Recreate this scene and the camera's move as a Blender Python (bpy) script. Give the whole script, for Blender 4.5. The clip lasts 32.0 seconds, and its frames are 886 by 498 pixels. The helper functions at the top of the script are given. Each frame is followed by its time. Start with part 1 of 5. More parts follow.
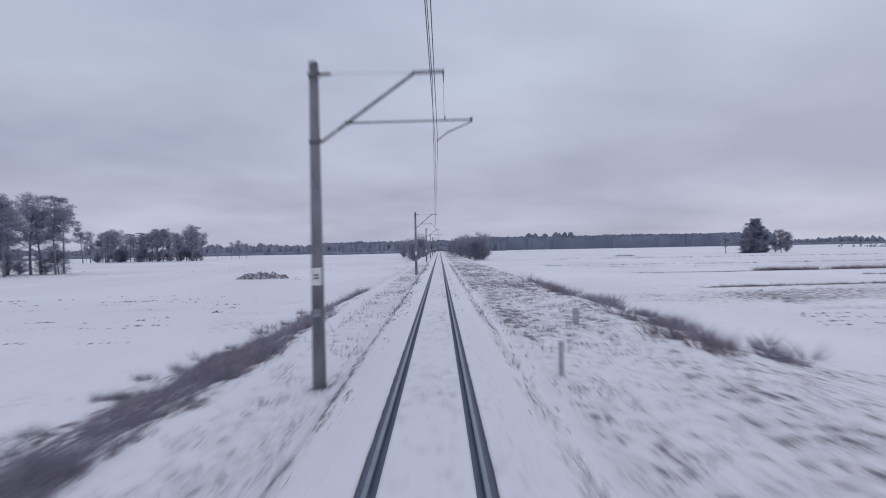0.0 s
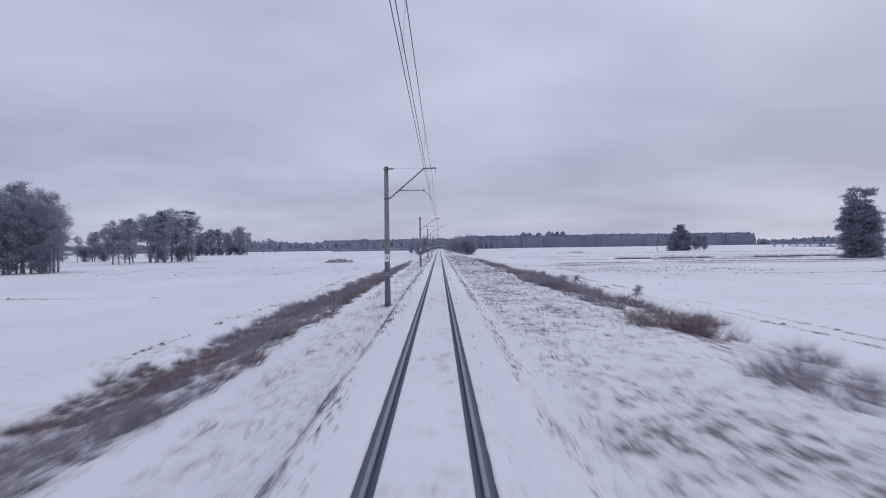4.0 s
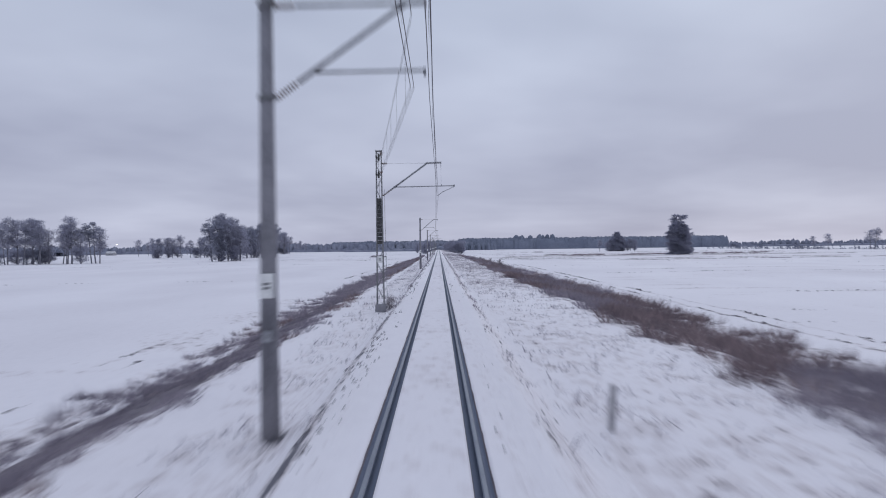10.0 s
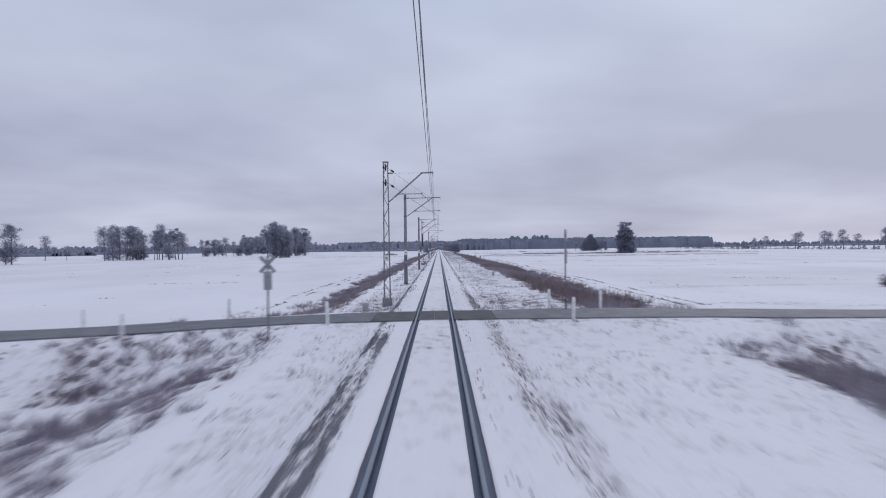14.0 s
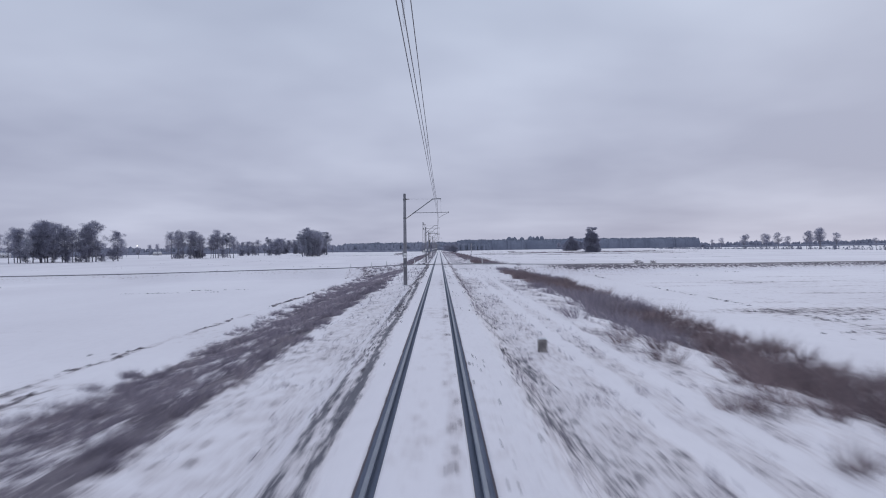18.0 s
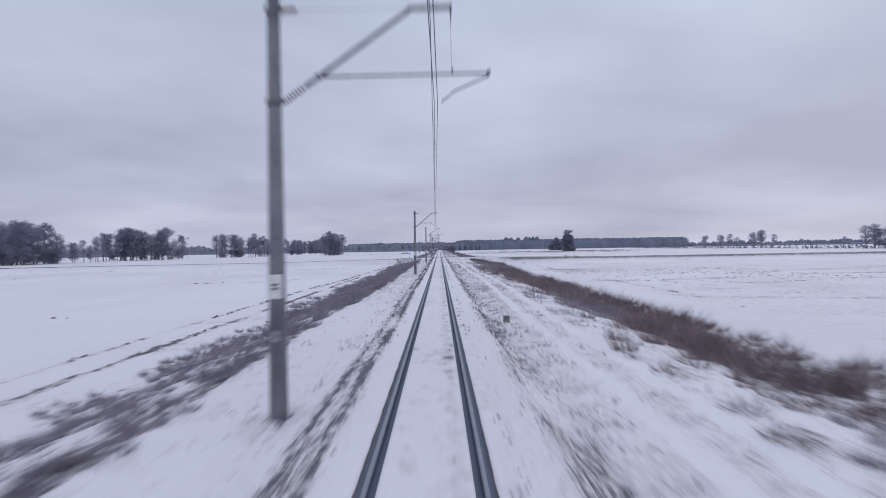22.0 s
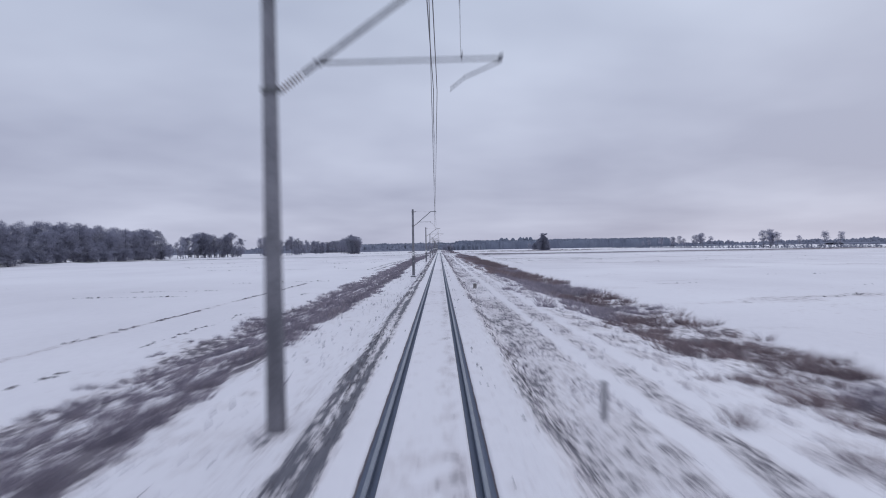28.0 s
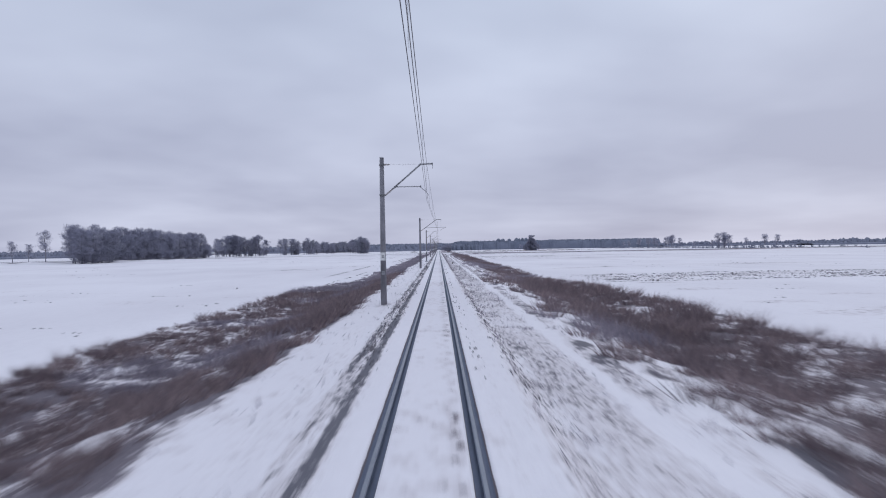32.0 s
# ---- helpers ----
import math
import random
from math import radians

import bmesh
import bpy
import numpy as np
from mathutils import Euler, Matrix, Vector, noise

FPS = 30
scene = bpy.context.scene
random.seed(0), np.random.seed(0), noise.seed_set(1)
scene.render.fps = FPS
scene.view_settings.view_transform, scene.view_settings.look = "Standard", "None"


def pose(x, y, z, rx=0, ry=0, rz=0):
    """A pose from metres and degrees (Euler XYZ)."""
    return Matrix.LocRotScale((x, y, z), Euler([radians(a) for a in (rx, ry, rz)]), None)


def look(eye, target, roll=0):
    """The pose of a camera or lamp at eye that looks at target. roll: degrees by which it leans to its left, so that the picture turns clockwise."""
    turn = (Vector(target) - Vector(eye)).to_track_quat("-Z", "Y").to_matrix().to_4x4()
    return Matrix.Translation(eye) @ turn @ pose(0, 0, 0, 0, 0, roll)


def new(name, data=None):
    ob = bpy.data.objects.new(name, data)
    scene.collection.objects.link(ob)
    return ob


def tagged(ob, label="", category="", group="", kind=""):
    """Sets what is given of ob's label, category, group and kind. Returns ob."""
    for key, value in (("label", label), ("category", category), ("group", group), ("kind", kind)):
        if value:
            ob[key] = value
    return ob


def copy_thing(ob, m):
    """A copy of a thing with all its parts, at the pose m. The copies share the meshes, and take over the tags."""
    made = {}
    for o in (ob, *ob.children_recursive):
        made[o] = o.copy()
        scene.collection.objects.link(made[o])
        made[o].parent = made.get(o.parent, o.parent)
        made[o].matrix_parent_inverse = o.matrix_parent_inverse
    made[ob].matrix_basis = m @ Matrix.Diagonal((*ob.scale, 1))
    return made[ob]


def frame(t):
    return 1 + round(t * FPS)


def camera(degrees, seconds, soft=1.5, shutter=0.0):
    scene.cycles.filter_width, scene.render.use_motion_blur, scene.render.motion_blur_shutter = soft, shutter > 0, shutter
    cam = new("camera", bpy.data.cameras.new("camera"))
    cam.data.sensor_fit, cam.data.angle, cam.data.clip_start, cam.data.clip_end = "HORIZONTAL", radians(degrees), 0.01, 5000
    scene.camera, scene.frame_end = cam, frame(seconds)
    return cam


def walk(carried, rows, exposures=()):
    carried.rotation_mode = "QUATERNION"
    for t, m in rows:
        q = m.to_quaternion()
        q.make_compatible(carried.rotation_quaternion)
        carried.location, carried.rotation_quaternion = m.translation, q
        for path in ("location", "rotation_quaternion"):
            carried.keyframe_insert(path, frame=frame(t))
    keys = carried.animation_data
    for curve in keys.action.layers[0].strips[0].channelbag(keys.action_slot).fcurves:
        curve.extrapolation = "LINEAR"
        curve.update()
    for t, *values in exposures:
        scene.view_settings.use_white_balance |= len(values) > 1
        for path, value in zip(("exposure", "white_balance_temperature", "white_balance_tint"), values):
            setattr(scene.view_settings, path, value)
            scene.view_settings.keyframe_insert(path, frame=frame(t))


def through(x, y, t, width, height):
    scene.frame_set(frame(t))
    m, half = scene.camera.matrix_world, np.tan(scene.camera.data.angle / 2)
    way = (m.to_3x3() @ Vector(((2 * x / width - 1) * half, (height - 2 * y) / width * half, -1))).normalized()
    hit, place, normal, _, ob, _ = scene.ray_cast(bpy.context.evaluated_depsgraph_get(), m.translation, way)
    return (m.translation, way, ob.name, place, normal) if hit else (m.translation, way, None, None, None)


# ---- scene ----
# Seconds, place along the line, heading to the right, tilt up and roll in degrees
ROWS = [
    (0.0, 0.01, 0.315, -0.105, -1.123),    (0.5, -11.35, 0.343, -0.085, -1.107),    (1.0, -22.72, 0.357, -0.102, -1.085),
    (1.5, -34.08, 0.376, -0.144, -1.058),    (2.0, -45.45, 0.382, -0.176, -1.047),    (2.5, -56.81, 0.363, -0.185, -1.009),
    (3.0, -68.17, 0.339, -0.209, -0.925),    (3.5, -79.54, 0.299, -0.316, -0.840),    (5.5, -124.97, 0.439, -0.148, -0.819),
    (6.0, -136.32, 0.362, -0.119, -0.821),    (6.5, -147.66, 0.339, -0.134, -0.794),    (7.0, -158.98, 0.358, -0.140, 0.335),
    (7.5, -170.29, 0.378, -0.131, 0.320),    (8.0, -181.59, 0.360, -0.046, -0.262),    (8.5, -192.87, 0.369, -0.122, -0.413),
    (9.0, -204.14, 0.374, -0.151, -0.520),    (9.5, -215.40, 0.376, -0.139, -0.667),    (10.0, -226.66, 0.376, -0.168, -0.723),
    (10.5, -237.92, 0.392, -0.243, -0.671),    (11.0, -249.20, 0.425, -0.248, -0.655),    (11.5, -260.49, 0.463, -0.200, -0.697),
    (12.0, -271.80, 0.489, -0.191, -0.736),    (12.5, -283.14, 0.468, -0.203, -0.735),    (13.0, -294.50, 0.405, -0.204, -0.710),
    (13.5, -305.88, 0.376, -0.188, -0.698),    (14.0, -317.28, 0.377, -0.157, -0.713),    (14.5, -328.68, 0.326, -0.133, -0.744),
    (16.5, -374.34, 0.329, -0.059, -0.721),    (17.0, -385.75, 0.322, -0.093, -0.717),    (17.5, -397.17, 0.324, -0.100, -0.727),
    (18.0, -408.59, 0.329, -0.101, -0.769),    (18.5, -420.03, 0.311, -0.123, -0.845),    (19.0, -431.48, 0.285, -0.121, -0.907),
    (19.5, -442.96, 0.285, -0.097, -0.926),    (20.0, -454.46, 0.297, -0.077, -0.932),    (20.5, -465.99, 0.305, -0.083, -0.943),
    (21.0, -477.54, 0.308, -0.102, -0.955),    (21.5, -489.10, 0.304, -0.114, -0.956),    (22.0, -500.67, 0.315, -0.096, -0.943),
    (22.5, -512.22, 0.336, -0.081, -0.946),    (23.0, -523.77, 0.333, -0.086, -0.969),    (23.5, -535.28, 0.328, -0.081, -0.986),
    (24.0, -546.76, 0.342, -0.065, -0.978),    (24.5, -558.20, 0.355, -0.065, -0.973),    (25.0, -569.60, 0.378, -0.072, -0.968),
    (25.5, -580.96, 0.424, -0.072, -0.929),    (27.5, -626.20, 0.350, -0.057, -0.928),    (28.0, -637.48, 0.326, -0.104, -1.010),
    (28.5, -648.75, 0.331, -0.154, -1.061),    (29.0, -660.03, 0.368, -0.149, -1.061),    (29.5, -671.31, 0.398, -0.099, -1.025),
    (30.0, -682.58, 0.413, -0.051, -0.980),    (30.5, -693.86, 0.416, -0.041, -0.959),    (31.0, -705.13, 0.385, -0.057, -0.983),
    (31.5, -716.40, 0.361, -0.066, -1.008),    (32.0, -727.68, 0.381, -0.079, -1.002),
]

CAM_X, CAM_Z = 0.22, 2.953


def cabin_pose(y, yaw, pitch, roll):
    a, b = radians(yaw), radians(pitch)
    eye = Vector((CAM_X, y, CAM_Z))
    return look(eye, eye + Vector((math.sin(a) * math.cos(b), math.cos(a) * math.cos(b), math.sin(b))), roll)


cam = camera(68.0, 32.0, soft=1.0, shutter=0.6)
walk(cam, [(t, cabin_pose(y, a, b, r)) for t, y, a, b, r in ROWS], [(0.0, -0.10), (6.0, -0.02), (8.0, -0.03), (10.0, -0.06), (12.0, -0.06), (14.0, 0.0), (18.0, -0.05), (23.0, 0.0), (29.0, -0.02), (30.0, -0.03), (31.0, 0.10), (32.0, 0.08)])

# ---- world and sun: a heavy winter overcast ----
world = bpy.data.worlds.new("overcast")
scene.world = world
world.use_nodes = True
wn, wl = world.node_tree.nodes, world.node_tree.links
wn.clear()


def wnode(kind, **values):
    n = wn.new(kind)
    for key, value in values.items():
        n.inputs[key.replace("_", " ")].default_value = value
    return n


w_out, w_bg = wn.new("ShaderNodeOutputWorld"), wn.new("ShaderNodeBackground")
w_geo = wn.new("ShaderNodeTexCoord")
w_sep = wn.new("ShaderNodeSeparateXYZ")
wl.new(w_geo.outputs["Generated"], w_sep.inputs[0])
# cloud sheet: project the direction on a flat ceiling, so that the clouds flatten towards the horizon
w_up = wn.new("ShaderNodeMath"); w_up.operation = "ADD"; w_up.inputs[1].default_value = 0.16
wl.new(w_sep.outputs["Z"], w_up.inputs[0])
w_abs = wn.new("ShaderNodeMath"); w_abs.operation = "MAXIMUM"; w_abs.inputs[1].default_value = 0.05
wl.new(w_up.outputs[0], w_abs.inputs[0])
w_dx = wn.new("ShaderNodeMath"); w_dx.operation = "DIVIDE"
w_dy = wn.new("ShaderNodeMath"); w_dy.operation = "DIVIDE"
wl.new(w_sep.outputs["X"], w_dx.inputs[0]); wl.new(w_abs.outputs[0], w_dx.inputs[1])
wl.new(w_sep.outputs["Y"], w_dy.inputs[0]); wl.new(w_abs.outputs[0], w_dy.inputs[1])
w_flat = wn.new("ShaderNodeCombineXYZ")
wl.new(w_dx.outputs[0], w_flat.inputs[0]); wl.new(w_dy.outputs[0], w_flat.inputs[1])
w_n1 = wnode("ShaderNodeTexNoise", Scale=0.55, Detail=4.0, Roughness=0.45, Distortion=0.25)
w_n2 = wnode("ShaderNodeTexNoise", Scale=1.9, Detail=3.0, Roughness=0.45)
wl.new(w_flat.outputs[0], w_n1.inputs["Vector"]); wl.new(w_flat.outputs[0], w_n2.inputs["Vector"])
w_mix = wn.new("ShaderNodeMath"); w_mix.operation = "MULTIPLY_ADD"; w_mix.inputs[1].default_value = 0.2
wl.new(w_n2.outputs["Fac"], w_mix.inputs[0]); wl.new(w_n1.outputs["Fac"], w_mix.inputs[2])
w_ramp = wn.new("ShaderNodeValToRGB")
w_ramp.color_ramp.elements[0].position, w_ramp.color_ramp.elements[0].color = 0.47, (0.415, 0.450, 0.592, 1)
w_ramp.color_ramp.elements[1].position, w_ramp.color_ramp.elements[1].color = 0.80, (0.600, 0.650, 0.808, 1)
wl.new(w_mix.outputs[0], w_ramp.inputs[0])
# brighter towards the zenith, as an overcast sky is
w_grad = wn.new("ShaderNodeMapRange")
w_grad.inputs["From Min"].default_value, w_grad.inputs["From Max"].default_value = 0.0, 1.0
w_grad.inputs["To Min"].default_value, w_grad.inputs["To Max"].default_value = 0.93, 1.24
wl.new(w_sep.outputs["Z"], w_grad.inputs["Value"])
w_hue = wn.new("ShaderNodeValToRGB")
w_hue.color_ramp.elements[0].position, w_hue.color_ramp.elements[0].color = 0.0, (1.005, 0.972, 0.985, 1)
w_hue.color_ramp.elements[1].position, w_hue.color_ramp.elements[1].color = 0.35, (0.965, 0.992, 0.985, 1)
wl.new(w_sep.outputs["Z"], w_hue.inputs[0])
w_tone = wn.new("ShaderNodeVectorMath"); w_tone.operation = "MULTIPLY"
wl.new(w_ramp.outputs["Color"], w_tone.inputs[0]); wl.new(w_hue.outputs["Color"], w_tone.inputs[1])
w_mul = wn.new("ShaderNodeVectorMath"); w_mul.operation = "SCALE"
wl.new(w_tone.outputs[0], w_mul.inputs[0]); wl.new(w_grad.outputs[0], w_mul.inputs["Scale"])
SUN_UP, SUN_TURN = radians(24), radians(35)
w_sky = wn.new("ShaderNodeTexSky")
w_sky.sky_type, w_sky.sun_disc, w_sky.sun_elevation, w_sky.sun_rotation = "NISHITA", False, SUN_UP, SUN_TURN
w_thin = wn.new("ShaderNodeVectorMath"); w_thin.operation = "SCALE"; w_thin.inputs["Scale"].default_value = 0.002
wl.new(w_sky.outputs[0], w_thin.inputs[0])
w_sum = wn.new("ShaderNodeVectorMath"); w_sum.operation = "ADD"
wl.new(w_mul.outputs[0], w_sum.inputs[0]); wl.new(w_thin.outputs[0], w_sum.inputs[1])
wl.new(w_sum.outputs[0], w_bg.inputs["Color"])
w_bg.inputs["Strength"].default_value = 1.0
wl.new(w_bg.outputs[0], w_out.inputs[0])
sun = new("sun", bpy.data.lights.new("sun", "SUN"))
sun.data.energy, sun.data.angle, sun.data.color = 0.30, radians(45), (1.0, 0.97, 0.95)
sun.matrix_world = look((0, 0, 0), (-math.sin(SUN_TURN) * math.cos(SUN_UP), -math.cos(SUN_TURN) * math.cos(SUN_UP), -math.sin(SUN_UP)))


# ---- materials ----
def material(name):
    m = bpy.data.materials.new(name)
    m.use_nodes = True
    nt = m.node_tree
    return m, nt.nodes, nt.links, nt.nodes["Principled BSDF"]


def ramp(nodes, stops):
    r = nodes.new("ShaderNodeValToRGB")
    while len(r.color_ramp.elements) < len(stops):
        r.color_ramp.elements.new(0.5)
    for e, (p, c) in zip(r.color_ramp.elements, stops):
        e.position, e.color = p, (*c, 1)
    return r


def noisy(name, dark, light, scale, rough=0.7, metal=0.0, bump=0.2, grain=6.0, spread=(0.35, 0.65), stretch=(1, 1, 1)):
    """Two scales of noise between two colours, with fine relief."""
    m, n, l, b = material(name)
    tc, mp = n.new("ShaderNodeTexCoord"), n.new("ShaderNodeMapping")
    mp.inputs["Scale"].default_value = stretch
    l.new(tc.outputs["Object"], mp.inputs[0])
    a, c = n.new("ShaderNodeTexNoise"), n.new("ShaderNodeTexNoise")
    a.inputs["Scale"].default_value, a.inputs["Detail"].default_value = scale, 6
    c.inputs["Scale"].default_value, c.inputs["Detail"].default_value = scale * grain, 4
    l.new(mp.outputs[0], a.inputs[0]); l.new(mp.outputs[0], c.inputs[0])
    s = n.new("ShaderNodeMath"); s.operation = "MULTIPLY_ADD"; s.inputs[1].default_value = 0.45
    sub = n.new("ShaderNodeMath"); sub.operation = "SUBTRACT"; sub.inputs[1].default_value = 0.5
    l.new(c.outputs["Fac"], sub.inputs[0]); l.new(sub.outputs[0], s.inputs[0]); l.new(a.outputs["Fac"], s.inputs[2])
    r = ramp(n, [(spread[0], dark), (spread[1], light)])
    l.new(s.outputs[0], r.inputs[0]); l.new(r.outputs[0], b.inputs["Base Color"])
    b.inputs["Roughness"].default_value, b.inputs["Metallic"].default_value = rough, metal
    bp = n.new("ShaderNodeBump"); bp.inputs["Strength"].default_value = bump; bp.inputs["Distance"].default_value = 0.02
    l.new(c.outputs["Fac"], bp.inputs["Height"]); l.new(bp.outputs[0], b.inputs["Normal"])
    return m


def varied(name, stops, rough=0.85, through=0.45):
    """One colour for each loose piece of a mesh, from a ramp."""
    m, n, l, b = material(name)
    g = n.new("ShaderNodeNewGeometry")
    r = ramp(n, stops)
    # whole clumps run a little paler or darker than their neighbours
    tc, ns = n.new("ShaderNodeTexCoord"), n.new("ShaderNodeTexNoise")
    ns.inputs["Scale"].default_value, ns.inputs["Detail"].default_value = 0.45, 3
    l.new(tc.outputs["Object"], ns.inputs[0])
    mx = n.new("ShaderNodeMath"); mx.operation = "MULTIPLY_ADD"; mx.inputs[1].default_value, mx.inputs[2].default_value = 1.5, -0.75
    sm = n.new("ShaderNodeMath"); sm.operation = "ADD"; sm.use_clamp = True
    l.new(ns.outputs["Fac"], mx.inputs[0]); l.new(mx.outputs[0], sm.inputs[0]); l.new(g.outputs["Random Per Island"], sm.inputs[1])
    l.new(sm.outputs[0], r.inputs[0]); l.new(r.outputs[0], b.inputs["Base Color"])
    b.inputs["Roughness"].default_value = rough
    # thin pieces let light through
    t, x = n.new("ShaderNodeBsdfTranslucent"), n.new("ShaderNodeMixShader")
    x.inputs[0].default_value = through
    b.inputs["Specular IOR Level"].default_value = 0.15
    l.new(r.outputs[0], t.inputs["Color"]); l.new(b.outputs[0], x.inputs[1]); l.new(t.outputs[0], x.inputs[2])
    l.new(x.outputs[0], n["Material Output"].inputs["Surface"])
    return m


def ground_material():
    """Thin old snow over soil and dead grass; the sheet's own 'bare' value says how much of it is worn through."""
    m, n, l, b = material("snowy_ground")
    tc, at = n.new("ShaderNodeTexCoord"), n.new("ShaderNodeAttribute")
    at.attribute_name = "bare"

    def tex(scale, detail, stretch=(1, 1, 1), rough=0.55):
        mp, t = n.new("ShaderNodeMapping"), n.new("ShaderNodeTexNoise")
        mp.inputs["Scale"].default_value = stretch
        t.inputs["Scale"].default_value, t.inputs["Detail"].default_value, t.inputs["Roughness"].default_value = scale, detail, rough
        l.new(tc.outputs["Object"], mp.inputs[0]); l.new(mp.outputs[0], t.inputs[0])
        return t

    def calc(op, *args):
        k = n.new("ShaderNodeMath"); k.operation = op
        for i, a in enumerate(args):
            if isinstance(a, (int, float)):
                k.inputs[i].default_value = a
            else:
                l.new(a, k.inputs[i])
        return k.outputs[0]

    lumps = tex(2.3, 6.0, (1.1, 0.7, 1), 0.62)
    fine = tex(9.0, 4.0)
    broad = tex(0.06, 4.0, (1, 0.35, 1))
    wide = tex(0.013, 3.0, (0.35, 1, 1))
    st = n.new("ShaderNodeAttribute"); st.attribute_name = "streak"
    strands = tex(4.2, 6.0, (2.2, 0.55, 1), 0.66)
    # worn through where the lumps rise above what the snow still covers
    swap = n.new("ShaderNodeMix"); swap.data_type = "FLOAT"
    l.new(st.outputs["Fac"], swap.inputs["Factor"]); l.new(lumps.outputs["Fac"], swap.inputs["A"]); l.new(strands.outputs["Fac"], swap.inputs["B"])
    h = calc("ADD", calc("MULTIPLY", swap.outputs["Result"], 0.82), calc("MULTIPLY", fine.outputs["Fac"], 0.18))
    limit = calc("SUBTRACT", 0.80, calc("MULTIPLY", at.outputs["Fac"], 0.60))
    mask_in = calc("SUBTRACT", h, limit)
    mr = n.new("ShaderNodeMapRange"); mr.interpolation_type = "SMOOTHSTEP"
    mr.inputs["From Min"].default_value, mr.inputs["From Max"].default_value = -0.015, 0.055
    l.new(mask_in, mr.inputs["Value"])
    soil = ramp(n, [(0.30, (0.102, 0.092, 0.114)), (0.50, (0.154, 0.132, 0.154)), (0.70, (0.226, 0.186, 0.198))])
    l.new(calc("ADD", calc("MULTIPLY", fine.outputs["Fac"], 0.5), calc("MULTIPLY", broad.outputs["Fac"], 0.5)), soil.inputs[0])
    snow = ramp(n, [(0.34, (0.758, 0.724, 0.748)), (0.48, (0.843, 0.810, 0.832)), (0.58, (0.902, 0.872, 0.890))])
    l.new(calc("ADD", calc("MULTIPLY", broad.outputs["Fac"], 0.45), calc("ADD", calc("MULTIPLY", wide.outputs["Fac"], 0.35), calc("MULTIPLY", lumps.outputs["Fac"], 0.2))), snow.inputs[0])
    # a wider halo of thin snow through which grass and earth tint it
    thin = n.new("ShaderNodeMapRange"); thin.interpolation_type = "SMOOTHSTEP"
    thin.inputs["From Min"].default_value, thin.inputs["From Max"].default_value = -0.17, 0.02
    thin.inputs["To Max"].default_value = 0.40
    l.new(mask_in, thin.inputs["Value"])
    tint = n.new("ShaderNodeMix"); tint.data_type = "RGBA"
    tint.inputs["B"].default_value = (0.37, 0.295, 0.290, 1)
    l.new(thin.outputs[0], tint.inputs["Factor"]); l.new(snow.outputs[0], tint.inputs["A"])
    # ballast in the channels that the wheels keep clear, lightened blue for window glare
    wet = n.new("ShaderNodeMapRange")
    wet.inputs["From Min"].default_value, wet.inputs["From Max"].default_value = 1.05, 1.25
    l.new(at.outputs["Fac"], wet.inputs["Value"])
    stone = ramp(n, [(0.3, (0.125, 0.150, 0.215)), (0.7, (0.205, 0.235, 0.310))])
    l.new(fine.outputs["Fac"], stone.inputs[0])
    chips = ramp(n, [(0.3, (0.075, 0.080, 0.105)), (0.7, (0.165, 0.165, 0.190))])
    l.new(fine.outputs["Fac"], chips.inputs[0])
    edge = n.new("ShaderNodeMix"); edge.data_type = "RGBA"
    l.new(st.outputs["Fac"], edge.inputs["Factor"]); l.new(soil.outputs[0], edge.inputs["A"]); l.new(chips.outputs[0], edge.inputs["B"])
    earth = n.new("ShaderNodeMix"); earth.data_type = "RGBA"
    l.new(wet.outputs[0], earth.inputs["Factor"]); l.new(edge.outputs["Result"], earth.inputs["A"]); l.new(stone.outputs[0], earth.inputs["B"])
    mix = n.new("ShaderNodeMix"); mix.data_type = "RGBA"
    l.new(mr.outputs[0], mix.inputs["Factor"])
    l.new(tint.outputs["Result"], mix.inputs["A"]); l.new(earth.outputs["Result"], mix.inputs["B"])
    l.new(mix.outputs["Result"], b.inputs["Base Color"])
    b.inputs["Roughness"].default_value = 0.75
    bp = n.new("ShaderNodeBump"); bp.inputs["Strength"].default_value = 0.5; bp.inputs["Distance"].default_value = 0.12
    l.new(h, bp.inputs["Height"]); l.new(bp.outputs[0], b.inputs["Normal"])
    return m


M_GROUND = ground_material()
M_RAIL = noisy("rail_steel", (0.115, 0.140, 0.190), (0.19, 0.215, 0.27), 8, 0.5, 0.4)
M_RAIL_TOP = noisy("polished_rail_head", (0.20, 0.22, 0.26), (0.31, 0.33, 0.37), 5, 0.42, 0.75, 0.05)
M_CONCRETE = noisy("weathered_concrete", (0.150, 0.149, 0.168), (0.268, 0.264, 0.288), 2.2, 0.85, 0, 0.35, 14, stretch=(1, 1, 0.4))
M_STEEL = noisy("grey_painted_steel", (0.13, 0.135, 0.14), (0.24, 0.24, 0.25), 3, 0.55, 0.3)
M_GALV = noisy("galvanised_tube", (0.16, 0.165, 0.18), (0.28, 0.285, 0.30), 4, 0.5, 0.5)
M_WIRE = noisy("dull_copper_wire", (0.110, 0.110, 0.125), (0.180, 0.178, 0.195), 6, 0.55, 0.4)
M_INSUL = noisy("brown_insulator", (0.09, 0.06, 0.05), (0.16, 0.10, 0.08), 9, 0.3)
M_PLATE = noisy("white_enamel_plate", (0.68, 0.68, 0.67), (0.82, 0.82, 0.80), 5, 0.4)
M_BLACK = noisy("black_paint", (0.03, 0.03, 0.03), (0.06, 0.06, 0.06), 8, 0.5)
